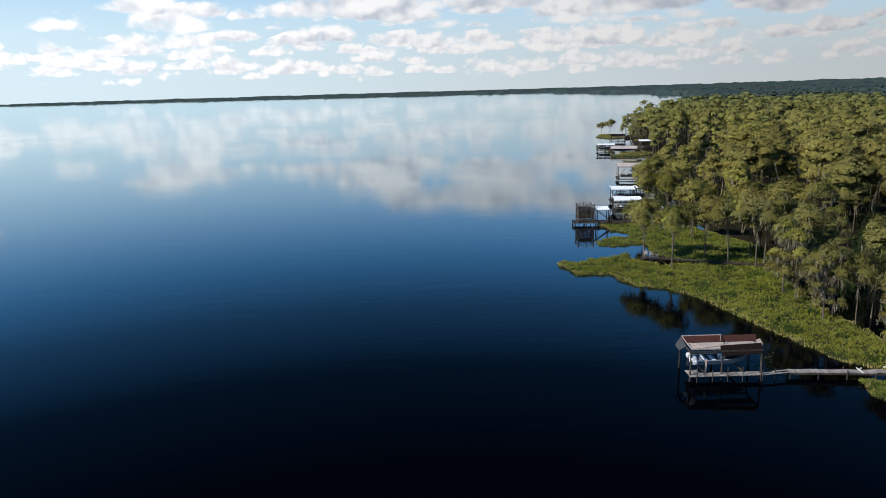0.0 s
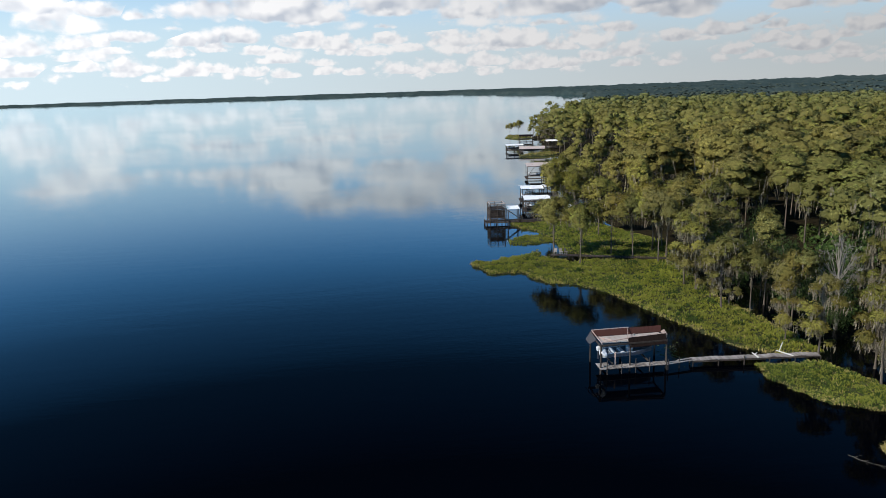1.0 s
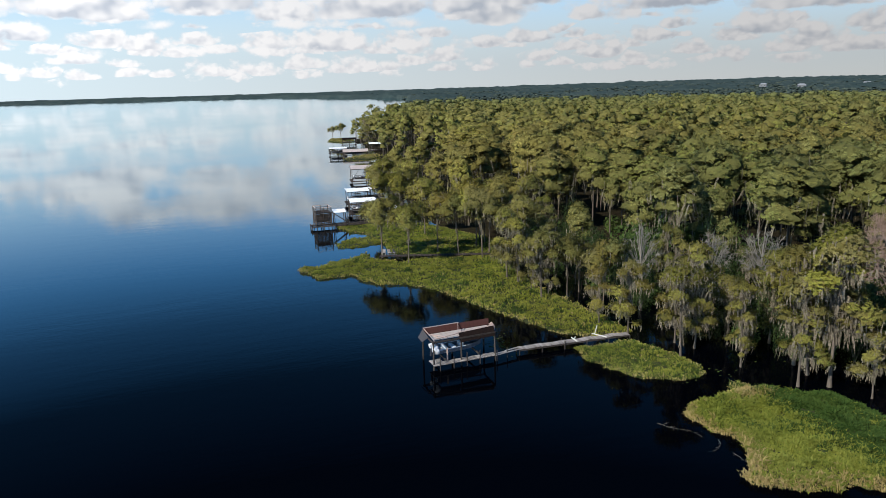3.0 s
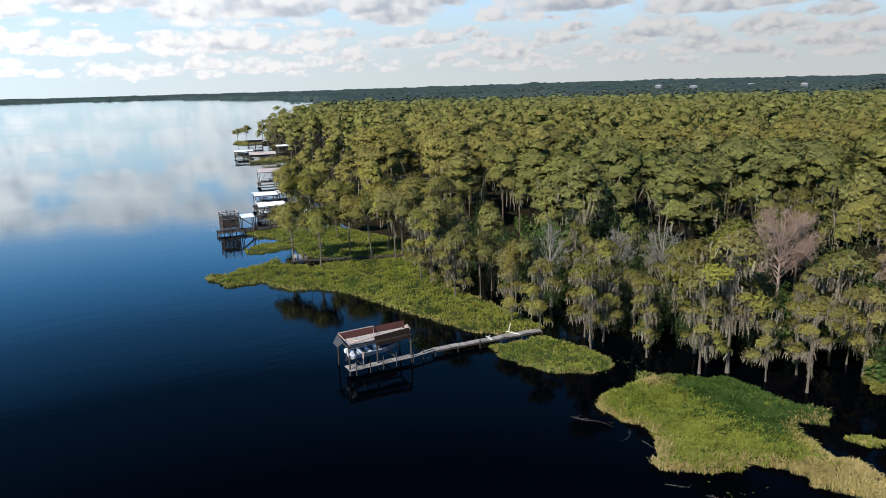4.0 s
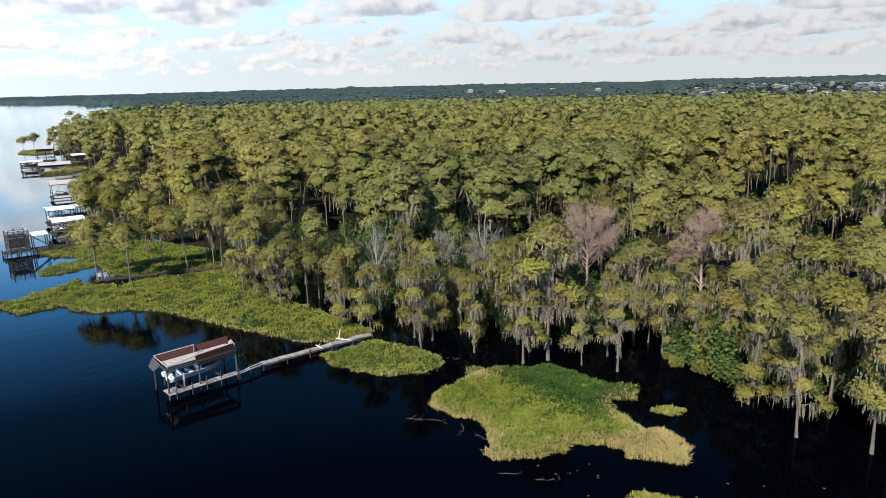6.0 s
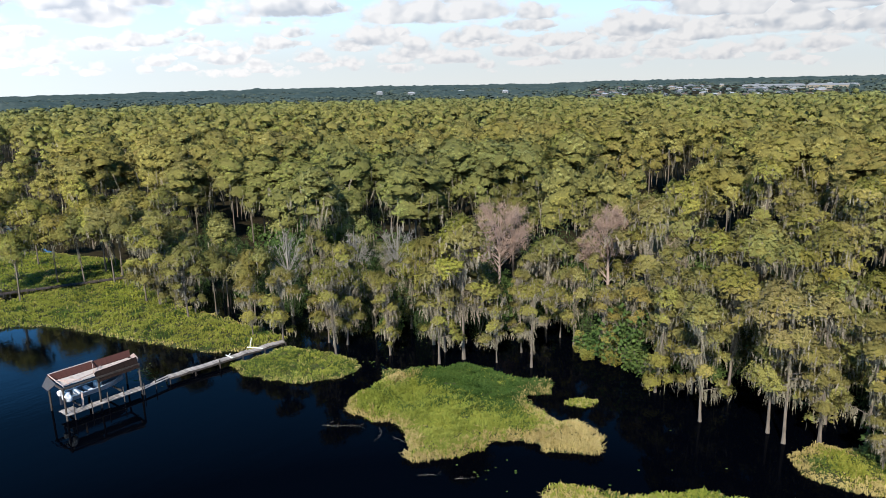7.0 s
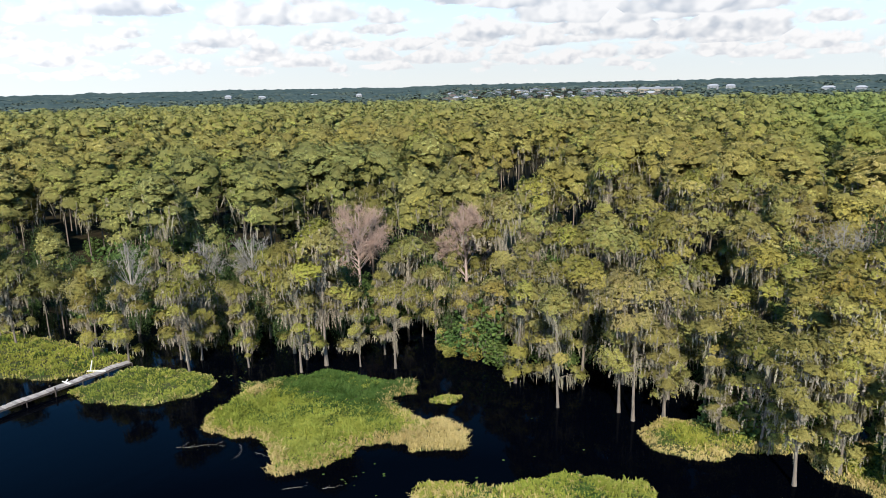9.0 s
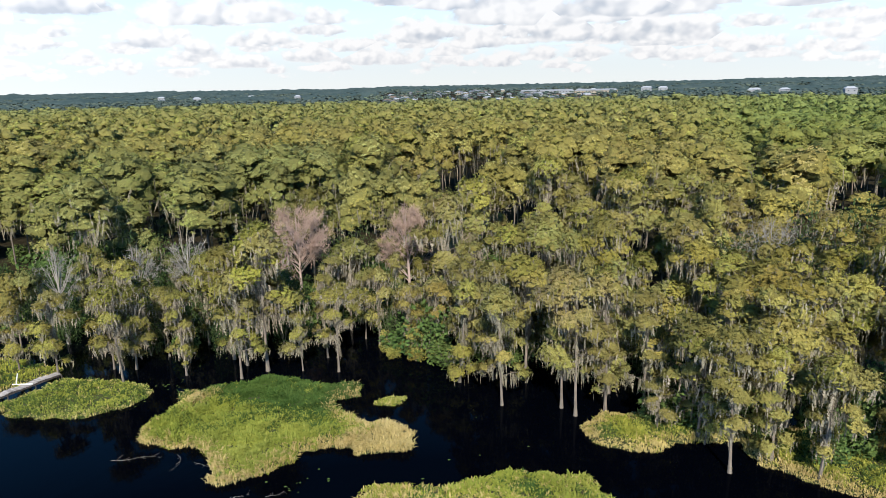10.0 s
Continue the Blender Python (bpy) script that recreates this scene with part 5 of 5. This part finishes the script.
def walkway():
    """The long plank walkway from the shore."""
    w = new("walkway")
    tagged(w, "long weathered grey plank walkway over dark water", "walkway")
    rng = random.Random(8)
    a, b = Vector((31.75, 61.45, 0.62)), Vector((44.3, 60.2, 0.66))
    n = 84
    turn = math.degrees(math.atan2(b.y - a.y, b.x - a.x))
    shared = []
    for k in range(4):
        bm = bmesh.new()
        box(bm, (0.132, 0.86, 0.04), bevel=0.008)
        me = bpy.data.meshes.new("plank")
        bm.to_mesh(me)
        bm.free()
        me.materials.append(GREY_WOOD)
        shared.append(me)
    for i in range(n):
        p = a.lerp(b, (i + 0.5) / n)
        sag = -0.05 * math.sin(i * 0.33) * (1 if i > 50 else 0.4)
        ob = new("plank", shared[i % 4])
        ob.parent = w
        ob.matrix_basis = pose(p.x, p.y + rng.uniform(-0.03, 0.03), p.z + sag, rng.uniform(-1.5, 1.5), 0, turn + rng.uniform(-1.2, 1.2))
    side = Vector((-(b - a).y, (b - a).x, 0)).normalized()
    for s in (-0.38, 0.38):
        bm = bmesh.new()
        beam(bm, a + side * s - Vector((0, 0, 0.12)), b + side * s - Vector((0, 0, 0.12)), 0.08, 0.16)
        part("stringer", bm, POST_WOOD, w)
    for i in range(6):
        for s in (-0.44, 0.44):
            p = a.lerp(b, i / 5) + side * s
            bm = bmesh.new()
            pole(bm, (p.x, p.y, -1.2), (p.x, p.y, 0.55 + (0.35 if i == 2 else 0)), 0.07, 0.065, 7)
            part("pile", bm, POST_WOOD, w)
    # single planks across to the boathouse
    for a2, b2 in (((28.8, 61.0, 0.62), (30.4, 61.25, 0.62)), ((30.2, 61.3, 0.66), (31.9, 61.6, 0.66)), ((28.9, 60.75, 0.60), (31.9, 61.2, 0.62))):
        bm = bmesh.new()
        beam(bm, a2, b2, 0.2, 0.05)
        part("gang_plank", bm, GREY_WOOD, w)
    for x, y in ((29.0, 60.7), (30.3, 61.05)):
        bm = bmesh.new()
        pole(bm, (x, y, -1.2), (x, y, 1.1), 0.05, 0.045, 7)
        part("pile", bm, POST_WOOD, w)


walkway()
for a, b in (((40.7, 61.6, 0.74), (41.5, 60.0, 0.72)), ((41.0, 61.5, 0.74), (42.2, 62.9, 1.0)), ((38.1, 61.5, 0.74), (38.05, 60.3, 0.72)), ((38.0, 60.95, 0.74), (38.6, 61.5, 0.72))):
    bm = bmesh.new()
    pole(bm, a, b, 0.05, 0.05, 8)
    tagged(part("pipe", bm, WHITE_PIPE), "white plastic pipe lying across the walkway", "pipe", "white pipes on the walkway")


def board_path():
    """Low dark boardwalk through the marsh."""
    w = new("boardwalk")
    tagged(w, "low narrow boardwalk through the green marsh", "boardwalk")
    a, b = Vector((30.6, 107.6, 0.45)), Vector((49.0, 99.8, 0.5))
    turn = math.degrees(math.atan2(b.y - a.y, b.x - a.x))
    bm = bmesh.new()
    box(bm, (0.27, 1.2, 0.05))
    me = bpy.data.meshes.new("plank")
    bm.to_mesh(me)
    bm.free()
    me.materials.append(POST_WOOD)
    for i in range(66):
        p = a.lerp(b, (i + 0.5) / 66)
        ob = new("plank", me)
        ob.parent = w
        ob.matrix_basis = pose(p.x, p.y, p.z, 0, 0, turn)
    for i in range(8):
        p = a.lerp(b, i / 7)
        bm = bmesh.new()
        pole(bm, (p.x - 0.2, p.y - 0.5, -0.8), (p.x - 0.2, p.y - 0.5, 0.6), 0.07, 0.07, 6)
        part("pile", bm, POST_WOOD, w)


board_path()
for i, (x, y) in enumerate(((31.4, 107.8), (32.2, 107.4), (33.0, 107.2))):
    bm = bmesh.new()
    box(bm, (0.5, 0.45, 0.06), (0, 0, 0.42), bevel=0.02)
    box(bm, (0.5, 0.06, 0.5), (0, 0.22, 0.68), (-12, 0, 0), 0.02)
    for sx in (-0.2, 0.2):
        for sy in (-0.18, 0.18):
            beam(bm, (sx, sy, 0), (sx, sy, 0.42), 0.05, 0.05)
    ob = part("chair", bm, GREY_WOOD)
    ob.matrix_basis = pose(x, y, 0.48, 0, 0, 30 * i - 20)
    tagged(ob, "pale wooden chair on the marsh boardwalk", "chair", "chairs on the boardwalk")


def shore_boathouse(x, y, turn, width, depth, eave, roof_mat, label, hull=None, ridge=0.5):
    """An open boat shelter on posts with a low gabled sheet roof, its ridge across the view."""
    h = new("boathouse")
    h.matrix_basis = pose(x, y, 0, 0, 0, turn)
    tagged(h, label, "boathouse", "boathouses along the shore")
    w, d = width / 2, depth / 2
    o = 0.35
    for name, pts in (("front_roof", ((-w - o, -d - o, eave), (w + o, -d - o, eave), (w + o, 0, eave + ridge), (-w - o, 0, eave + ridge))),
                      ("back_roof", ((w + o, d + o, eave), (-w - o, d + o, eave), (-w - o, 0, eave + ridge), (w + o, 0, eave + ridge)))):
        bm = bmesh.new()
        ribbed(bm, *pts, int(width / 0.6), 0.05, 0.04)
        part(name, bm, roof_mat, h)
    for px in (-w, 0, w):
        for py in (-d, d):
            bm = bmesh.new()
            pole(bm, (px, py, -1.5), (px, py, eave), 0.09, 0.08, 7)
            part("post", bm, POST_WOOD, h)
    for py in (-d, d):
        bm = bmesh.new()
        beam(bm, (-w, py, eave - 0.12), (w, py, eave - 0.12), 0.12, 0.22)
        part("beam", bm, POST_WOOD, h)
        bm = bmesh.new()
        beam(bm, (-w - 0.3, py, 0.75), (w + 0.3, py, 0.75), 1.1, 0.14)
        part("deck", bm, GREY_WOOD if py > 0 else POST_WOOD, h)
        bm = bmesh.new()
        beam(bm, (-w, py, 1.75), (w, py, 1.75), 0.08, 0.1)
        part("rail", bm, POST_WOOD, h)
    for px in (-w, w):
        bm = bmesh.new()
        beam(bm, (px, -d, 0.75), (px, d, 0.75), 0.9, 0.14)
        part("deck", bm, POST_WOOD, h)
        bm = bmesh.new()
        beam(bm, (px, -d, eave - 0.1), (px, d, eave - 0.1), 0.1, 0.18)
        part("beam", bm, POST_WOOD, h)
        bm = bmesh.new()
        beam(bm, (px * 0.98, -d, 1.4), (px * 0.55, -d, eave - 0.2), 0.08, 0.08)
        part("brace", bm, POST_WOOD, h)
    if hull:
        motor_boat((x, y, 1.1), turn + 3, width * 0.8, 2.1, hull, "dark motor boat lifted inside a shore boathouse", roof_mat if hull is DARK_PAINT else None)


shore_boathouse(38.6, 148.0, -8, 5.0, 5.0, 3.4, WHITE_ROOF, "white-roofed open boathouse on dark posts", DARK_PAINT, 0.3)
shore_boathouse(40.8, 161.0, -8, 4.6, 5.0, 3.8, WHITE_ROOF, "second white-roofed open boathouse on posts", DARK_PAINT, 0.3)
shore_boathouse(45.2, 161.8, -8, 1.9, 3.0, 3.8, WHITE_ROOF, "narrow white-roofed shelter beside the boathouses", None, 0.3)
shore_boathouse(54.2, 200.5, -10, 9.2, 6.0, 4.4, TAN_ROOF, "long boathouse with a weathered tan roof", DARK_PAINT, 0.7)
shore_boathouse(66.5, 291.0, -10, 6.6, 5.0, 2.9, WHITE_ROOF, "distant pale-roofed boathouse on posts", DARK_PAINT, 0.35)
shore_boathouse(71.5, 281.0, -14, 9.6, 5.0, 2.1, TAN_ROOF, "distant low boathouse with a weathered tan roof", DARK_PAINT, 0.9)
shore_boathouse(84.0, 296.0, -10, 4.5, 4.0, 3.6, WHITE_ROOF, "small white-roofed shelter among the trees")
shore_boathouse(86.0, 350.0, -12, 6.5, 5.0, 2.4, DARK_ROOF, "distant dark-roofed boathouse on posts")
shore_boathouse(49.5, 153.5, -6, 4.5, 3.5, 2.9, DARK_ROOF, "low dark-roofed shelter behind shore trees")


def viewing_pier():
    """Pier with a two-level railed platform and a small white roof."""
    p = new("pier")
    tagged(p, "dark timber pier with a railed upper deck over the lake", "pier")
    a, b = Vector((25.3, 137.3, 0.8)), Vector((44.5, 135.4, 0.85))
    turn = math.degrees(math.atan2(b.y - a.y, b.x - a.x))
    bm = bmesh.new()
    box(bm, (0.28, 1.7, 0.06))
    me = bpy.data.meshes.new("plank")
    bm.to_mesh(me)
    bm.free()
    me.materials.append(POST_WOOD)
    for i in range(60):
        q = a.lerp(b, (i + 0.5) / 60)
        ob = new("plank", me)
        ob.parent = p
        ob.matrix_basis = pose(q.x, q.y, q.z, 0, 0, turn)
    for i in range(9):
        for s in (-0.8, 0.8):
            q = a.lerp(b, i / 8)
            bm = bmesh.new()
            pole(bm, (q.x, q.y + s, -1.5), (q.x, q.y + s, 1.0 if i < 3 else 1.75), 0.11, 0.10, 7)
            part("pile", bm, POST_WOOD, p)
    for s in (-0.8, 0.8):
        bm = bmesh.new()
        beam(bm, a + Vector((0, s, -0.2)), b + Vector((0, s, -0.2)), 0.1, 0.26)
        part("stringer", bm, POST_WOOD, p)
    bm = bmesh.new()
    beam(bm, a.lerp(b, 0.45) + Vector((0, -0.8, 0.85)), b + Vector((0, -0.8, 0.85)), 0.07, 0.1)
    part("rail", bm, POST_WOOD, p)
    # upper deck
    x0, x1, y0, y1, top = 26.2, 29.2, 136.2, 139.4, 3.3
    bm = bmesh.new()
    box(bm, (x1 - x0, y1 - y0, 0.14), ((x0 + x1) / 2, (y0 + y1) / 2, top))
    part("upper_deck", bm, POST_WOOD, p)
    for x, y in ((x0, y0), (x1, y0), (x0, y1), (x1, y1), ((x0 + x1) / 2, y0), ((x0 + x1) / 2, y1)):
        bm = bmesh.new()
        pole(bm, (x, y, -1.5), (x, y, top + 1.1), 0.09, 0.08, 7)
        part("post", bm, POST_WOOD, p)
    for z in (top + 0.4, top + 0.72, top + 1.08):
        for c, d in (((x0, y0), (x1, y0)), ((x0, y1), (x1, y1)), ((x0, y0), (x0, y1)), ((x1, y0), (x1, y1))):
            bm = bmesh.new()
            beam(bm, (*c, z), (*d, z), 0.06, 0.07)
            part("rail", bm, PALE_WOOD if z > top + 1 else POST_WOOD, p)
    # added dark slats stand in for the shade under the open deck
    for z in np.arange(1.05, 3.1, 0.24):
        for c, d in (((x0, y0), (x1, y0)), ((x0, y1), (x1, y1)), ((x0, y0), (x0, y1)), ((x1, y0), (x1, y1))):
            bm = bmesh.new()
            beam(bm, (*c, z), (*d, z), 0.04, 0.17)
            part("slat", bm, POST_WOOD, p)
    bm = bmesh.new()
    beam(bm, (29.3, 136.6, 3.3), (32.6, 136.4, 0.9), 0.8, 0.12)
    part("stair", bm, POST_WOOD, p)
    bm = bmesh.new()
    ribbed(bm, (29.6, 135.6, 3.3), (32.0, 135.4, 3.3), (32.1, 137.6, 3.6), (29.7, 137.8, 3.6), 5, 0.06)
    part("roof", bm, WHITE_ROOF, p, "small white sheet roof")
    for x, y in ((29.75, 135.8), (31.85, 135.6), (29.85, 137.6), (31.95, 137.4)):
        bm = bmesh.new()
        pole(bm, (x, y, -1.5), (x, y, 3.35), 0.09, 0.08, 7)
        part("post", bm, POST_WOOD, p)


viewing_pier()
motor_boat((45.5, 147.5, 0.55), 70, 4.6, 1.8, GELCOAT, "white motor boat moored behind shore trees")
marsh_mat("marsh_spit", [(79, 368), (84, 356), (92, 358), (94, 384), (85, 388)], "distant reedy spit behind the boathouses", 0.6, 4, lambda x, y, d: 0.45 + 0 * x, seed=21)
marsh_mat("marsh_spit", [(63, 270), (74, 266), (81, 274), (79, 284), (70, 276)], "brownish reeds behind the long boathouse", 0.9, 4, lambda x, y, d: 0.5 + 0 * x, seed=22)

# ---- floating branches and leaves ----
def drift(seed, x, y, turn, length):
    rng = np.random.default_rng(seed)
    seg = []
    p, d = np.array([0.0, 0, 0.03]), 0.0
    for i in range(9):
        d += rng.normal(0, 0.22)
        q = p + np.array([math.cos(d), math.sin(d), 0]) * length / 9
        q[2] = 0.03 + rng.uniform(-0.03, 0.06)
        r = 0.011 * (1 - i / 10)
        seg.append((p, q, r, r * 0.9))
        if rng.uniform() < 0.6:
            e = d + rng.choice([-1, 1]) * rng.uniform(0.5, 1.1)
            seg.append((q, q + np.array([math.cos(e), math.sin(e), rng.uniform(0, 0.25)]) * length * 0.16, r * 0.6, 0.006))
        p = q
    v, f = tubes(seg, 6)
    ob = new("driftwood", mesh_of("driftwood", v, f, [GREY_TWIG], True))
    ob.matrix_basis = pose(x, y, 0, 0, 0, turn)
    tagged(ob, "bleached driftwood branch lying in shallow dark water", "branch", "driftwood in the shallows")


for i, (x, y, turn, length) in enumerate(((34.9, 43.2, -78, 3.8), (37.4, 39.2, -105, 2.6), (37.0, 37.2, -115, 2.8), (34.0, 32.0, -60, 1.6), (35.2, 29.6, -50, 1.4), (31.6, 64.8, 80, 2.2), (33.6, 104.2, 100, 2.2), (19.0, 103.6, 120, 2.0), (57.5, -7, 200, 3))):
    drift(30 + i, x, y, turn, length)


def lilies(seed, x, y, sx, sy, n, label):
    rng = np.random.default_rng(seed)
    c = np.column_stack([rng.normal(x, sx, n), rng.normal(y, sy, n), np.full(n, 0.012)])
    r = rng.uniform(0.04, 0.11, n)[:, None, None]
    a = rng.uniform(0, 2 * np.pi, n)[:, None] + np.linspace(0, 2 * np.pi, 9)[:-1][None]
    v = c[:, None] + np.stack([np.cos(a), np.sin(a), rng.uniform(0, 0.15, a.shape)], -1) * r
    tagged(new("lily_pads", mesh_of("lily_pads", v.reshape(-1, 3), np.arange(n * 8).reshape(-1, 8), [HARDWOOD])), label, "water plants", kind="stuff")


lilies(1, 31.2, 65.0, 0.9, 1.6, 90, "small floating leaves and scum beside the boathouse")
lilies(2, 37.2, 28.0, 1.3, 1.3, 14, "floating leaves in the shallows beside the island")
lilies(3, 47.5, 48.8, 2.0, 0.9, 18, "floating leaves between island and wood")
lilies(4, 46.0, 20.0, 3.0, 3.0, 5, "scattered floating leaves on dark water")

# ---- the town on the hill ----
WALLS = [sheet_metal("white_render", (0.15, 0.158, 0.165), (0.12, 0.12, 0.12), 0.0, 0.8), sheet_metal("cream_render", (0.20, 0.175, 0.135), (0.15, 0.135, 0.11), 0.0, 0.8), sheet_metal("grey_render", (0.15, 0.17, 0.20), (0.12, 0.12, 0.13), 0.0, 0.8)]
ROOFS = [sheet_metal("grey_shingles", (0.11, 0.12, 0.135), (0.08, 0.08, 0.085), 0.05, 0.85, 0.1), sheet_metal("pale_roof_sheets", (0.24, 0.25, 0.26), (0.19, 0.19, 0.19), 0.0, 0.6, 0.1), sheet_metal("brown_shingles", (0.10, 0.078, 0.062), (0.07, 0.055, 0.045), 0.05, 0.85, 0.1)]


def house(x, y, base, w, d, tall, turn, wall, roof, label, name="house"):
    h = new(name)
    h.matrix_basis = pose(x, y, base, 0, 0, turn)
    tagged(h, label, "house" if name == "house" else "building", "houses of the far town")
    bm = bmesh.new()
    box(bm, (w, d, tall + 6), (0, 0, (tall - 6) / 2), bevel=0.05)
    part("wall", bm, wall, h)
    bm = bmesh.new()
    rise = min(d, w) * 0.22
    o = 0.6
    lo = [bm.verts.new(p) for p in ((-w / 2 - o, -d / 2 - o, tall), (w / 2 + o, -d / 2 - o, tall), (w / 2 + o, d / 2 + o, tall), (-w / 2 - o, d / 2 + o, tall))]
    hi = [bm.verts.new(p) for p in ((-w / 2 + d * 0.25, 0, tall + rise), (w / 2 - d * 0.25, 0, tall + rise))]
    for f in ((lo[0], lo[1], hi[1], hi[0]), (lo[2], lo[3], hi[0], hi[1]), (lo[1], lo[2], hi[1]), (lo[3], lo[0], hi[0]), lo[::-1]):
        bm.faces.new(f)
    part("roof", bm, roof, h)
    for k in range(max(2, int(w / 6))):
        bm = bmesh.new()
        box(bm, (1.6, 0.12, 1.5), (-w / 2 + (k + 0.5) * w / max(2, int(w / 6)), -d / 2 - 0.03, tall * 0.55))
        part("window", bm, DARK_PAINT, h)


town_rng = random.Random(14)
for k in range(110):
    az, r = town_rng.uniform(62.5, 79.0), 830 * (1750 / 830) ** town_rng.random()
    x, y = r * math.sin(radians(az)), r * math.cos(radians(az))
    house(x, y, float(hill(x, y)) + 0.8, town_rng.uniform(8, 13), town_rng.uniform(7, 9), town_rng.uniform(2.8, 4.5), -az + town_rng.uniform(-50, 50), WALLS[k % 3], ROOFS[(k * 7) % 3], "small far house of the town on the hill")
for az, r, w, lift_up, tall in ((75.2, 1500, 110, 1, 4), (79.0, 1400, 80, 2, 5)):
    x, y = r * math.sin(radians(az)), r * math.cos(radians(az))
    house(x, y, float(hill(x, y)) + lift_up, w, 14, tall, -az, WALLS[0] if w > 100 else WALLS[1], WALLS[0], "long white-roofed warehouse on the far hill", "warehouse")
for az, r, lift_up, w in ((82.8, 1380, 5, 18), (84.0, 1380, 4.5, 16), (90.4, 1200, 3, 18), (92.4, 1180, 3, 14), (92.0, 480, 5.0, 11), (91.8, 430, 3.0, 9), (96.5, 1050, 6, 14), (48, 1500, 4, 14), (52, 1600, 4, 16), (55.5, 1500, 4, 12), (45.5, 1700, 5, 14), (99.3, 1000, 6, 12)):
    x, y = r * math.sin(radians(az)), r * math.cos(radians(az))
    house(x, y, float(hill(x, y)) + lift_up, w, 12, 6, -az + town_rng.uniform(-15, 15), WALLS[0], ROOFS[1], "white house showing above the tree tops")
